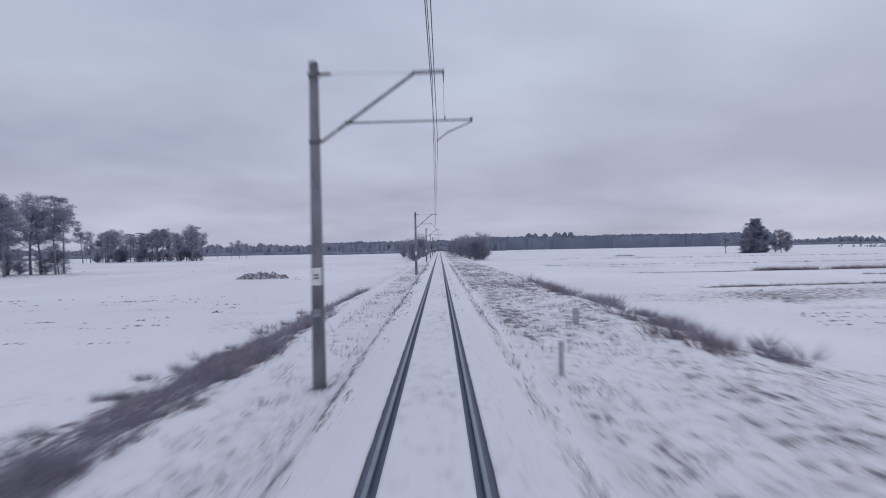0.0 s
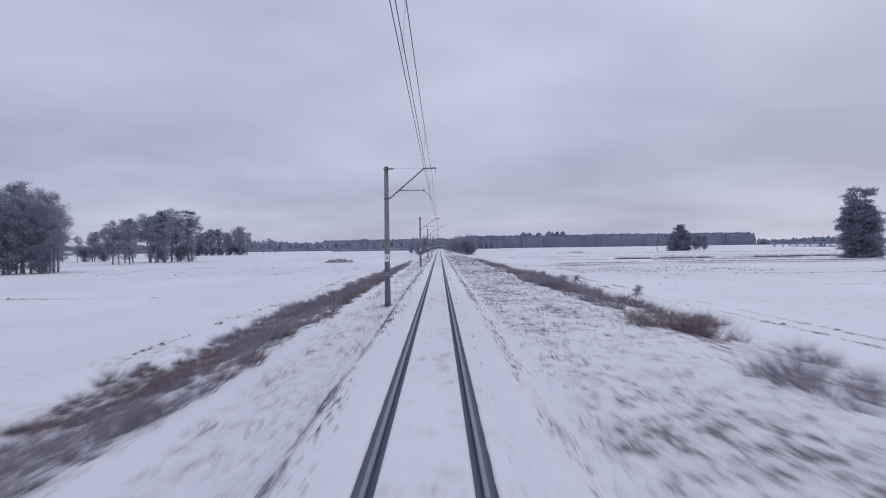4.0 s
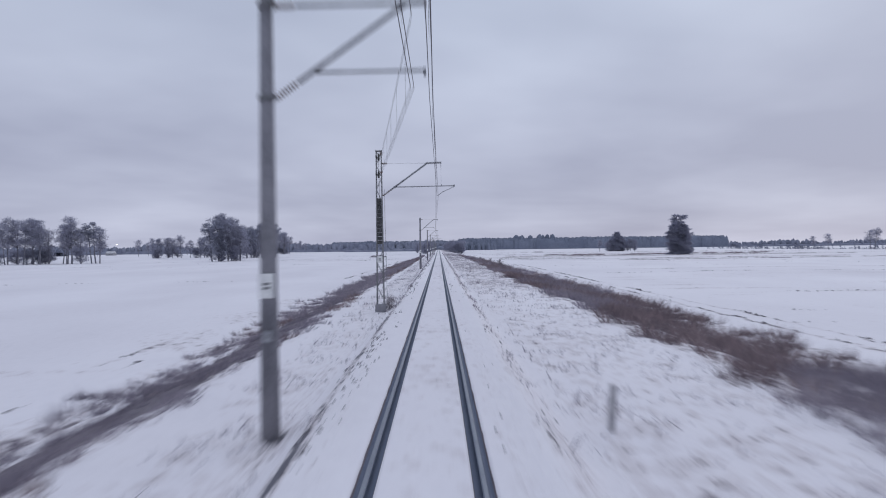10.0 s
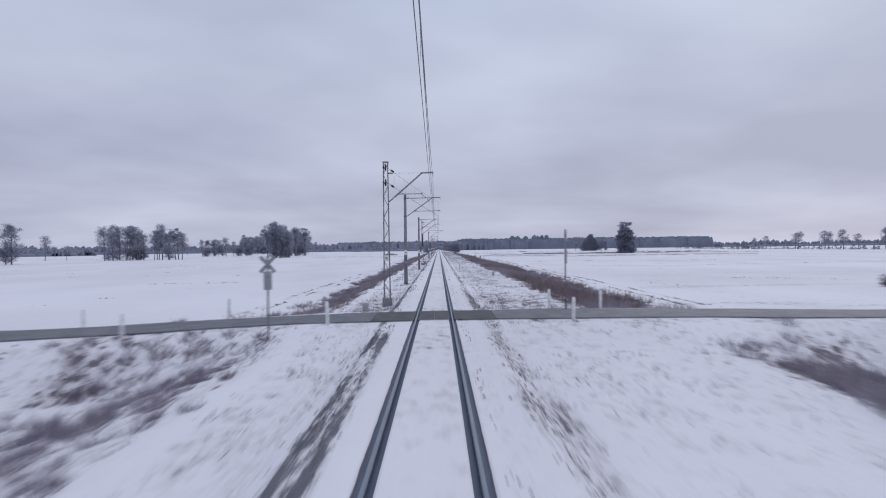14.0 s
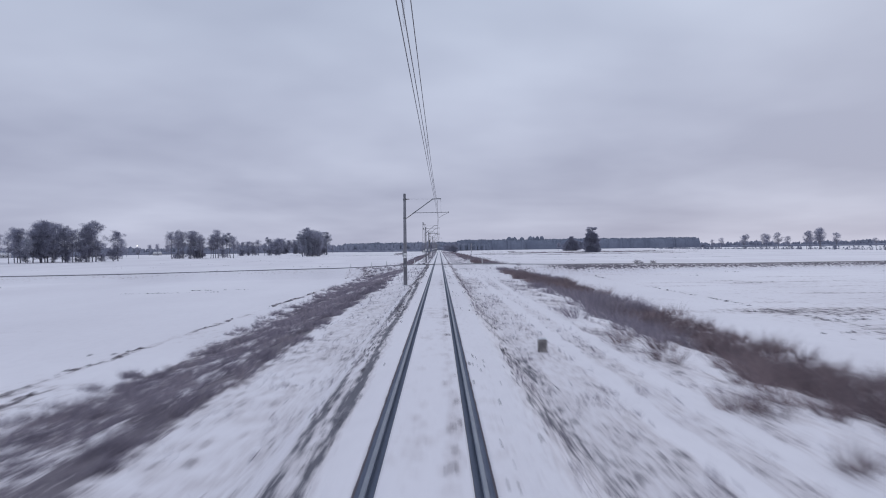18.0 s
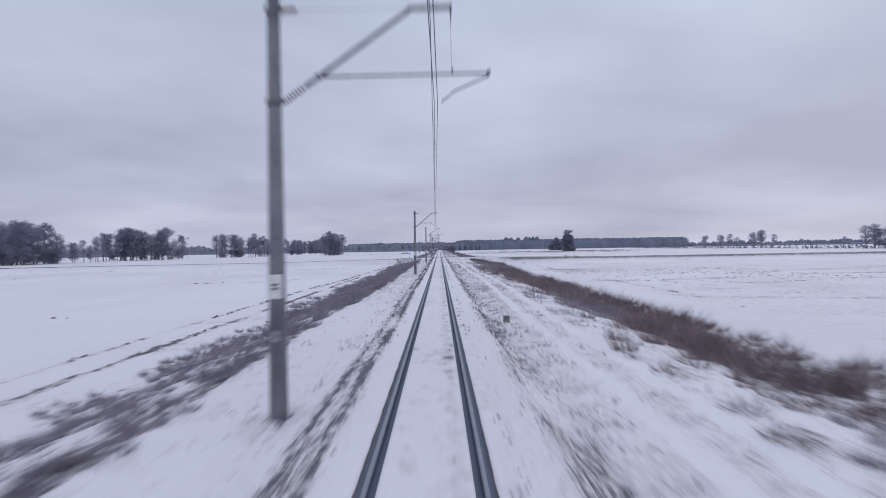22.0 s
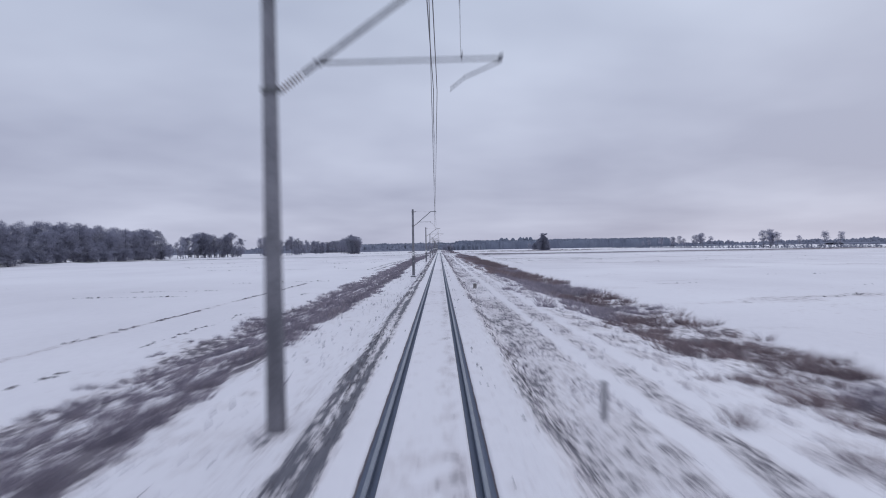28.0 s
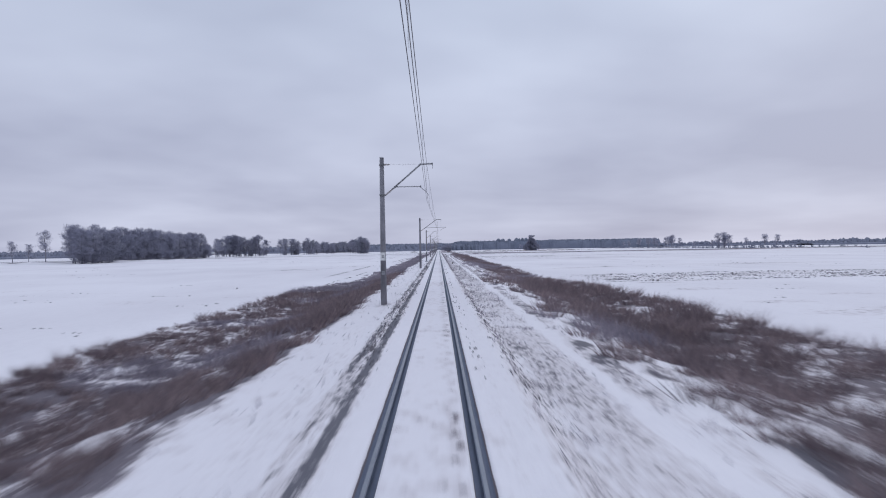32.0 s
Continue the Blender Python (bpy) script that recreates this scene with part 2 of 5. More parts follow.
M_ASPHALT = noisy("wet_asphalt", (0.085, 0.085, 0.100), (0.150, 0.148, 0.165), 1.2, 0.55, 0, 0.3, 25)
M_PANEL = noisy("crossing_panel_concrete", (0.07, 0.07, 0.075), (0.125, 0.122, 0.125), 1.8, 0.85, 0, 0.3, 20)
M_WHITE_POST = noisy("white_painted_post", (0.60, 0.60, 0.60), (0.80, 0.80, 0.79), 4, 0.6)
M_RED = noisy("red_paint", (0.35, 0.04, 0.04), (0.50, 0.07, 0.06), 6, 0.5)
M_SIGN_BACK = noisy("bare_aluminium_sign", (0.26, 0.27, 0.29), (0.38, 0.39, 0.41), 5, 0.45, 0.7)
M_BARK = noisy("bark", (0.150, 0.150, 0.178), (0.235, 0.230, 0.262), 2.5, 0.95, 0, 0.6, 6, stretch=(1, 1, 0.3))
# bare twigs far paler and bluer than bark, standing in for haze
M_TWIG = varied("hazed_twigs", [(0.0, (0.350, 0.353, 0.430)), (1.0, (0.420, 0.420, 0.495))], through=0.52)
# darker copy of the twigs above, haze still mixed into its colour
M_TWIG_DENSE = varied("hazed_dense_twigs", [(0.0, (0.300, 0.306, 0.385)), (1.0, (0.365, 0.368, 0.445))], through=0.52)
M_BUSH = varied("brown_twigs", [(0.0, (0.190, 0.168, 0.192)), (0.6, (0.260, 0.230, 0.255)), (1.0, (0.330, 0.290, 0.310))])
# needles lightened and blued as painted haze
M_NEEDLE = varied("hazed_needles", [(0.0, (0.335, 0.345, 0.415)), (1.0, (0.400, 0.410, 0.480))], through=0.52)
M_BROWN = varied("dead_reed", [(0.0, (0.150, 0.122, 0.137)), (0.45, (0.215, 0.170, 0.184)), (0.8, (0.285, 0.222, 0.230)), (1.0, (0.38, 0.30, 0.295))])
M_GREYGRASS = varied("dead_grass", [(0.0, (0.200, 0.182, 0.224)), (0.5, (0.285, 0.258, 0.306)), (0.85, (0.360, 0.322, 0.362)), (1.0, (0.44, 0.39, 0.41))])
# distance haze put into the base colour: lightened and blued
M_HAZED_PINES = noisy("far_pines", (0.165, 0.186, 0.245), (0.215, 0.238, 0.300), 0.03, 0.95, 0, 0.0, 8)
M_SNOW = noisy("settled_snow", (0.70, 0.71, 0.74), (0.84, 0.85, 0.87), 3, 0.8, 0, 0.4)
# far woodland and hedge, paled towards blue to imitate haze
M_HAZED_FAR_TWIG = noisy("far_twigs", (0.185, 0.200, 0.262), (0.270, 0.285, 0.350), 0.06, 0.95, 0, 0.0, 8)
M_SOIL = noisy("frozen_soil", (0.095, 0.085, 0.095), (0.190, 0.165, 0.175), 3, 0.95, 0, 0.5)
M_WALL = noisy("grey_render", (0.30, 0.30, 0.32), (0.40, 0.40, 0.42), 0.8, 0.9)
M_ROOF = noisy("snowed_roof", (0.40, 0.38, 0.38), (0.74, 0.75, 0.78), 0.6, 0.9)
M_LAMP, lamp_nodes, lamp_links, lamp_bsdf = material("lit_lamp_bowl")
lamp_bsdf.inputs["Emission Color"].default_value, lamp_bsdf.inputs["Emission Strength"].default_value = (1.0, 0.96, 0.90, 1), 3.0
M_STAKE = noisy("pale_concrete", (0.34, 0.33, 0.35), (0.48, 0.47, 0.48), 5, 0.9, 0, 0.4)
M_BALLAST = noisy("ballast_stone", (0.070, 0.064, 0.078), (0.190, 0.175, 0.190), 6, 0.9, 0, 0.4)
M_STONE = noisy("marker_stone", (0.14, 0.13, 0.13), (0.30, 0.28, 0.27), 5, 0.9, 0, 0.5)


# ---- small builders ----
def thing(name, label="", category="", group="", kind="", at=(0, 0, 0)):
    ob = new(name)
    ob.location = at
    ob.empty_display_size = 0.3
    return tagged(ob, label, category, group, kind)


def mesh_from(bm, mat, smooth=False):
    me = bpy.data.meshes.new("mesh")
    if smooth:
        for f in bm.faces:
            f.smooth = True
    bm.to_mesh(me)
    bm.free()
    me.materials.append(mat)
    return me


def part(name, bm, mat, parent=None, label="", smooth=False):
    ob = new(name, mesh_from(bm, mat, smooth))
    ob.parent = parent
    return tagged(ob, label)


def tube(bm, a, b, r0, r1=None, sides=8, caps=True):
    """A tapered round bar from a to b."""
    a, b = Vector(a), Vector(b)
    r1 = r0 if r1 is None else r1
    d = (b - a).normalized()
    u = d.orthogonal().normalized()
    v = d.cross(u)
    rings = []
    for p, r in ((a, r0), (b, r1)):
        rings.append([bm.verts.new(p + (u * math.cos(k * math.tau / sides) + v * math.sin(k * math.tau / sides)) * r) for k in range(sides)])
    for k in range(sides):
        j = (k + 1) % sides
        bm.faces.new((rings[0][k], rings[0][j], rings[1][j], rings[1][k]))
    if caps:
        bm.faces.new(rings[0][::-1])
        bm.faces.new(rings[1])
    return bm


def block(bm, centre, size, bevel=0.0, turn=None):
    """A box, its edges broken when bevel is given."""
    r = bmesh.ops.create_cube(bm, size=1.0)
    m = Matrix.Translation(centre) @ (turn or Matrix()) @ Matrix.Diagonal((*size, 1))
    bmesh.ops.transform(bm, matrix=m, verts=r["verts"])
    if bevel:
        edges = list({e for v in r["verts"] for e in v.link_edges})
        bmesh.ops.bevel(bm, geom=edges, offset=bevel, segments=1, affect="EDGES")
    return bm


def raw_mesh(name, verts, faces, mat, smooth=False):
    """A large mesh straight from arrays of corners and of equal-sided faces."""
    verts, faces = np.asarray(verts, np.float32), np.asarray(faces, np.int32)
    me = bpy.data.meshes.new(name)
    me.vertices.add(len(verts))
    me.vertices.foreach_set("co", verts.ravel())
    k = faces.shape[1]
    me.loops.add(faces.size)
    me.loops.foreach_set("vertex_index", faces.ravel())
    me.polygons.add(len(faces))
    me.polygons.foreach_set("loop_start", np.arange(0, faces.size, k, dtype=np.int32))
    me.polygons.foreach_set("loop_total", np.full(len(faces), k, np.int32))
    me.polygons.foreach_set("use_smooth", np.full(len(faces), smooth))
    me.update(calc_edges=True)
    me.materials.append(mat)
    return me


rng = np.random.default_rng(7)
TABLE = rng.random((256, 256))


def field_noise(x, y, size, seed=0):
    """Smooth value noise in 0..1, its cells 'size' metres wide."""
    x, y = np.asarray(x, float) / size + seed * 17.3, np.asarray(y, float) / size + seed * 9.7
    i, j = np.floor(x).astype(int), np.floor(y).astype(int)
    u, v = x - i, y - j
    u, v = u * u * (3 - 2 * u), v * v * (3 - 2 * v)
    g = lambda a, b: TABLE[a % 256, b % 256]
    return (g(i, j) * (1 - u) + g(i + 1, j) * u) * (1 - v) + (g(i, j + 1) * (1 - u) + g(i + 1, j + 1) * u) * v


def step(a, b, x):
    k = np.clip((x - a) / (b - a), 0, 1)
    return k * k * (3 - 2 * k)


# ---- the lie of the land ----
FIELD_Z = -2.0
# along the line: place, inner and outer edge of the ditch on either side, how dense its growth is
LEFT_DITCH = [(-900, -4.15, -19.0, 0.86), (-642, -4.25, -17.2, 0.84), (-622, -4.7, -12.6, 0.60), (-455, -4.7, -12.0, 0.56), (-440, -4.7, -12.2, 0.80),
              (-350, -4.8, -12.0, 0.74), (-330, -5.0, -13.5, 0.42), (-282, -5.4, -13.0, 0.36), (-268, -5.6, -11.0, 0.46), (-225, -5.6, -11.0, 0.66),
              (-165, -5.3, -11.6, 0.54), (-130, -5.2, -11.6, 0.58), (-70, -5.3, -11.5, 0.70), (28, -5.3, -11.0, 0.76), (38, -5.5, -10.5, 0.2), (300, -6, -10, 0.2), (3000, -6, -10, 0.2)]
RIGHT_DITCH = [(-900, 5.6, 21.0, 0.94), (-642, 5.8, 19.5, 0.94), (-624, 6.4, 16.6, 0.74), (-480, 6.4, 16.2, 0.70), (-465, 6.8, 16.2, 0.74),
               (-370, 7.0, 16.2, 0.74), (-335, 9.4, 17.4, 0.80), (-297, 10.2, 18.2, 0.92), (-292, 10.0, 17.6, 0.12), (-284, 8.8, 17.6, 0.15), (-280, 8.6, 17.8, 0.84), (-135, 8.5, 17.8, 0.84),
               (-110, 8.8, 17.4, 0.55), (-60, 8.8, 17.0, 0.46), (25, 8.8, 16.5, 0.46), (48, 9.2, 15, 0.4), (70, 9.2, 14, 0.25), (120, 9, 14, 0.2), (3000, 9, 14, 0.2)]
# where the snow lies higher on the shoulder that carries the masts
SHOULDER = [(-900, 0.40), (-640, 0.38), (-612, 0.30), (-575, 0.0), (-545, 0.0), (-520, 0.34), (-470, 0.36), (-440, 0.06), (-340, 0.08), (-300, 0.0)]
ROAD_HALF = 1.97


def along(rows, y, k):
    return np.interp(y, [r[0] for r in rows], [r[k] for r in rows])


def road_y(x):
    x = np.asarray(x, float)
    return -288.4 + np.where(x < 0, 0.10 * x - 0.0006 * x * x, 0.05 * x)


def road_z(x):
    x = np.asarray(x, float)
    a = np.abs(x)
    return -0.01 - np.where(x < 0, 0.44 * step(2.5, 20, a) + 0.38 * step(16, 60, a), 0.34 * step(4, 26, a) + 0.30 * step(22, 60, a))


def cover(x, y, d, seed):
    """The chance of a clump of growth where about the share d of the ground lies under them."""
    return np.clip(d * (0.45 + 1.1 * field_noise(x, y, 2.6, seed)), 0, 1)


def trench(x, y):
    """The narrow dark drain at the bottom of the ditch on the mast side."""
    c = -7.95 + 0.5 * (field_noise(x * 0, y, 15, 23) - 0.5)
    return np.exp(-((x - c) / 1.05) ** 4) * step(-284, -272, y) * step(-150, -185, y)


def land(x, y):
    """Height of the snow at a place."""
    x, y = np.broadcast_arrays(np.asarray(x, float), np.asarray(y, float))
    a = np.abs(x)
    left = x < 0
    inner = np.where(left, -along(LEFT_DITCH, y, 1), along(RIGHT_DITCH, y, 1))
    outer = np.where(left, -along(LEFT_DITCH, y, 2), along(RIGHT_DITCH, y, 2))
    inner = inner + 0.8 * (field_noise(x * 0, y, 9, 3) - 0.5)
    shoulder = np.interp(y, [r[0] for r in SHOULDER], [r[1] for r in SHOULDER])
    verge = np.where(left, -0.46 + shoulder, -0.62) - 0.10 * step(3, 8, a)
    z = -0.025 + (verge + 0.025) * step(1.75, 2.75, a)
    fall = np.clip((a - inner) / np.minimum(outer - inner - 0.6, 7.0), 0, 1)
    z = z + (-2.12 - verge) * (0.6 * fall + 0.4 * fall * fall * (3 - 2 * fall))
    z = z + (FIELD_Z + 2.12) * step(outer - 1.6, outer + 0.8, a)
    rough = step(1.7, 3.0, a) * (1 - 0.85 * step(outer, outer + 6, a))
    z = z + rough * (0.16 * (field_noise(x, y, 1.3, 1) - 0.5) + 0.10 * (field_noise(x, y, 0.6, 2) - 0.5))
    z = z + 0.03 * (field_noise(x, y, 0.9, 5) - 0.5) * step(0.95, 1.2, a)
    z = z + step(outer + 4, outer + 40, a) * (0.5 * (field_noise(x, y, 60, 4) - 0.5) + 0.10 * (field_noise(x, y, 9, 6) - 0.5))
    # the far plain lies a little lower
    z = z - 3.0 * step(400, 1300, np.hypot(x, y - np.clip(y, -760, 0)))
    # channels that the wheels keep clear beside each rail head
    groove = np.exp(-((a - 0.662) / 0.05) ** 6) + np.exp(-((a - 0.838) / 0.042) ** 6)
    z = z - 0.075 * np.clip(groove, 0, 1)
    z = np.where((a > 0.70) & (a < 0.80), -0.12, z)
    # the lane runs over the line on its own low bank
    w = 1 - step(ROAD_HALF + 0.3, ROAD_HALF + 4.5, np.abs(y - road_y(x)))
    z = np.where(a > 0.9, z * (1 - w) + (road_z(x) - 0.05) * w, z)
    return z


# worn lines in the fields: two ends, half width, how bare
RIGHT_EARLY_LINES = [
    (30, 61, 190, 60, 9, 0.55), (30, 72, 190, 71, 0.7, 1.6), (34, 113, 175, 122, 1.3, 1.8), (27, 17, 110, 8, 0.5, 0.6), (18.3, 12, 19.6, -40, 0.26, 0.4), (20.2, 12, 21.4, -40, 0.26, 0.4), (45, -17, 125, -12,
    0.9, 0.5), (26, 150, 200, 130, 2.5, 0.3), (40, 215, 260, 190, 3, 0.3), (20.3, -35, 20.3, -265, 0.26, 0.5), (22, -35, 22, -265, 0.26, 0.5), (60,
    700, 900, 640, 9, 0.5), (40, 480, 700, 430, 6, 0.35), (110, 84, 126, 86, 2, 0.5), (30, 118, 260, 96, 1.5, 0.35), (30, 10, 90, 14, 1, 0.3)]
RIGHT_LATE_LINES = [
    (24.5, -440, 25.5, -300, 0.5, 0.25), (31, -213, 62, -236, 0.8, 0.5), (40, -95, 400, -75, 1.5, 0.6), (25, -439, 70, -455, 0.8, 0.5), (30, -580, 90, -566, 3, 0.1), (24, -629, 60, -622, 5, 0.36), (30, -160, 120, -150, 0.9, 0.4), (30, -110, 90, -113, 0.8, 0.4), (280, -200, 292, 300, 4, 0.5), (11,
    -380, 11.5, -330, 0.28, 0.6), (22, -642, 52, -624, 7, 0.3)]
LEFT_EARLY_LINES = [
    (-63, 72, -30, 67, 0.8, 0.5), (-202, 281, -26, 375, 5, 0.3), (-250, 74, -36, 188, 3, 0.3), (-70, -20, -24, -24, 0.7, 0.45), (-80, -130, -26, -124,
    0.7, 0.4), (-15, -120, -14, -30, 0.5, 0.2), (-130, 158, -88, 164, 1.6, 0.6), (-130, 190, 0, 230, 4, 0.26), (-100, 48, -76, 52, 1.6, 0.55), (-195,
    48, -136, 44, 1.8, 0.5), (-900, 800, -60, 760, 10, 0.4), (-500, 420, -60, 470, 6, 0.3), (-15, 20, -13, -30, 0.6, 0.2)]
LEFT_LATE_A_LINES = [
    (-43, -221, -28, -219, 0.6, 0.6), (-48, -565, -28, -564, 0.5, 0.6), (-20.5, -608, -19.6, -540, 0.35, 0.6), (-61, -555, -28, -554, 0.6, 0.6), (-42,
    -652, -29, -653, 0.6, 0.55), (-34, -535, -18, -533, 0.5, 0.5), (-60, -470, -24, -466, 0.6, 0.45), (-46, -398, -22, -396, 0.6, 0.5), (-90, -420,
    -50, -424, 1, 0.4)]
LEFT_LATE_B_LINES = [
    (-14.6, -490, -14.0, -385, 0.3, 0.55), (-17.0, -480, -16.2, -400, 0.3, 0.4), (-16, -640, -15, -560, 0.5, 0.2), (-205, -400, -205, -140, 6, 0.4), (-14.2, -270, -13.4, -190, 0.6, 0.2), (-15.8, -420, -14.1, -328, 0.3, 0.5),
    (-31, -325.8, -22, -324.2, 0.4, 0.6), (-30, -367.3, -24.5, -366.9, 0.4, 0.6), (-15.5, -300, -14.5, -190, 0.3, 0.3), (-40, -330, -25, -329, 0.4,
    0.5), (-55, -352, -40, -350, 0.5, 0.5)]
FURROWS = RIGHT_EARLY_LINES + RIGHT_LATE_LINES + LEFT_EARLY_LINES + LEFT_LATE_A_LINES + LEFT_LATE_B_LINES


def open_snow(x, y):
    """Where snow lies open between the reeds at the far end of the walk, 0 to 1."""
    late = step(-630, -650, y)
    spots = np.where(x < 0, 0.6 * step(0.66, 0.76, field_noise(x, y * 0.8, 1.0, 52)), 0.7 * step(0.66, 0.76, field_noise(x, y * 0.8, 1.1, 53)))
    bank = step(9.2, 7.4, x + 1.4 * (field_noise(x, y, 5, 54) - 0.5)) * step(0.40, 0.64, field_noise(x, y * 0.8, 0.8, 55))
    return late * np.clip(np.where(x < 0, spots, spots + bank), 0, 1)


def bareness(x, y):
    """How far the snow is worn through, 0 to 1."""
    a = np.abs(x)
    left = x < 0
    li, lo, ld = along(LEFT_DITCH, y, 1), along(LEFT_DITCH, y, 2), along(LEFT_DITCH, y, 3)
    ri, ro, rd = along(RIGHT_DITCH, y, 1), along(RIGHT_DITCH, y, 2), along(RIGHT_DITCH, y, 3)
    wob = 1.2 * (field_noise(x, y, 7, 8) - 0.5)
    early = step(-345, -320, y)
    b = 0.07 - 0.04 * step(12, 18, a) + (0.05 + 0.06 * field_noise(x * 5, y, 2.4, 38)) * (a < 0.6) + 0.09 * (field_noise(x, y, 14, 9) - 0.3) + 0.06 * step(12, 4, a) * field_noise(x, y, 2.5, 28)
    # between and beside the rails
    b = b + 0.14 * np.exp(-((x - 1.15) / 0.3) ** 2) + 0.10 * step(0.45, 0.75, field_noise(x, y, 3, 11)) * (a < 0.6) + 0.16 * (a < 0.6) * np.exp(-((x - 0.42) / 0.16) ** 2) * (1 - 0.6 * early)
    # edge of the ballast on the mast side, then on the other
    before = step(-297, -291, y)
    worn = 0.33 + 0.36 * field_noise(x * 0, y, 4, 12) + 0.46 * field_noise(x * 4, y, 1.9, 26)
    wander = 0.16 * (field_noise(x * 0, y, 11, 30) - 0.5)
    strand = np.exp(-((x + 2.04 + wander) / 0.16) ** 2) * (0.55 + 0.45 * before) + 0.8 * np.exp(-((x + 1.58 + wander) / 0.12) ** 2) * (1 - 0.7 * before)
    b = b + (0.62 - 0.06 * before) * strand * worn + (1 - before) * 0.36 * np.exp(-((x + 1.76) / 0.40) ** 4) * (0.10 + 0.30 * field_noise(x * 0, y, 5, 48) + 0.95 * field_noise(x * 5, y * 0.35, 1.2, 49))
    b = b + 0.20 * (1 - 0.5 * before) * np.exp(-((x + 2.5) / 0.2) ** 2) * field_noise(x, y, 5, 10)
    b = b + (0.44 - 0.10 * before) * np.exp(-((x - 2.2 - 0.15 * (1 - before)) / (0.42 + 0.23 * (1 - before))) ** 4) * (0.10 + 0.75 * field_noise(x * 3, y, 1.8, 37) + 0.45 * field_noise(x * 0, y, 5, 13))
    # verges
    b = b + (0.10 + 0.10 * early * (0.4 + field_noise(x, y, 4, 39))) * step(-4.9, -4.3, x) * step(-2.2, -2.7, x)
    b = b + (0.17 + 0.05 * (1 - early) + 0.07 * step(-560, -620, y) + 0.11 * step(-190, -150, y) + 0.05 * step(15, 45, y)) * (1 - 0.5 * np.exp(-((y + 312) / 22) ** 4)) * step(2.6, 3.2, x) * step(ri + 0.6, ri - 0.6, x) * (0.45 + 0.5 * field_noise(x, y, 11, 19) + 0.6 * field_noise(x * 2.4, y * 0.45, 3, 36))
    # wheel tracks pressed smooth on the old formation
    for c in (4.75, 6.15):
        b = b - 0.42 * (1 - early) * np.exp(-((x - c - 0.5 * (field_noise(x * 0, y, 40, 14) - 0.5)) / 0.24) ** 4)
    b = b + 0.03 * (1 - early) * np.exp(-((x - 4.1) / 1.3) ** 4) + 0.22 * (1 - early) * np.exp(-((x - ri - 0.6) / 1.3) ** 4) * step(0.30, 0.75, field_noise(x, y, 1.2, 46))
    b = b + 0.16 * np.exp(-((y + 395) / 55) ** 4) * step(-4.9, -4.3, x) * step(-2.2, -2.7, x) * (0.4 + field_noise(x, y, 3, 29))
    # field margins, headlands and the ruts of carts
    for x0, y0, x1, y1, w, k in FURROWS:
        dx, dy = x1 - x0, y1 - y0
        n2 = dx * dx + dy * dy
        u = np.clip(((x - x0) * dx + (y - y0) * dy) / n2, 0, 1)
        gap = np.hypot(x - x0 - u * dx, y - y0 - u * dy)
        b = b + (0.6 if x0 > 0 and y0 > -120 and w > 2 else 0.9 if w < 0.4 else 0.45) * k * np.exp(-(gap / w) ** 2) * (0.3 + 1.0 * field_noise(x, y, 5, 20))
    # ditches
    in_l = step(li + 0.3, li - 0.4, x + wob * 0.5) * step(lo - 0.6, lo + 0.4, x + wob)
    in_r = step(ri - 0.5, ri + 0.5, x + wob) * step(ro + 0.6, ro - 0.4, x + wob)
    late_r = 1 - 0.62 * (1 - early) * step(-660, -638, y) * step(ri + 4.5, ri + 2.0, x)
    late = step(-630, -650, y)
    b = b + in_l * ((0.46 + 0.10 * late) * ld + 0.16 * (field_noise(x, y, 2.6, 32) - 0.4)) + in_r * ((0.42 + 0.14 * late) * rd + 0.18 * (field_noise(x, y, 2.6, 42) - 0.4)) * late_r
    b = b - 0.42 * (in_l + in_r) * open_snow(x, y) - 0.13 * late * in_r * step(9.8, 7.8, x)
    b = b + 0.95 * trench(x, y)
    # a browner strip along the shoulder of the ditch
    b = b + 0.30 * (1 - early) * np.exp(-((x - li + 0.9) / 0.6) ** 4) * (0.5 + 0.6 * field_noise(x, y, 6, 27))
    # fields: faint strips, clods and furrows
    f = step(10, 16, a)
    strip = field_noise(x * 0.12, y, 16, 15) * 0.6 + field_noise(x * 0.2, y, 5, 16) * 0.4
    b = b + f * np.where(left, 0.05, 0.10) * step(0.55, 0.80, strip)
    b = b + f * 0.20 * step(0.78, 0.86, field_noise(x * 0.4, y * 1.2, 4, 17)) * step(0.4, 0.7, field_noise(x, y, 40, 18))
    stubble = step(0.40, 0.75, field_noise(x * 0.6, y, 1.5, 24)) * step(0.35, 0.65, field_noise(x, y, 26, 25))
    rough_field = 0.24 + 0.20 * np.exp(-((y + 390) / 95) ** 4)
    b = b + np.where(left, 0.03, rough_field * 0.6) * step(3.5, 7.5, np.where(left, lo - x, x - ro)) * (0.60 + 0.40 * stubble)
    # barer, darker patch at the foot of each mast
    for my in (16.5, -53.5, -122.1, -214.8, -256.3, -349.6, -417.9, -488.6, -558.0, -626.3, -691.4):
        b = b + 0.34 * np.exp(-((x + 2.8) / 0.42) ** 2 - ((y - my + 0.2) / 0.7) ** 2)
    # rough ground beside the crossing
    b = b + 0.17 * np.exp(-((y + 277) / 9) ** 4) * step(1.2, 2.0, a) * step(9.5, 8.0, a) * (0.5 + field_noise(x, y, 2.2, 47))
    # dark foot of the lane's bank
    b = b + np.where(left, 0.22, 0.50) * step(14, 22, a) * np.exp(-((y - road_y(x) + 3.3) / 1.3) ** 2)
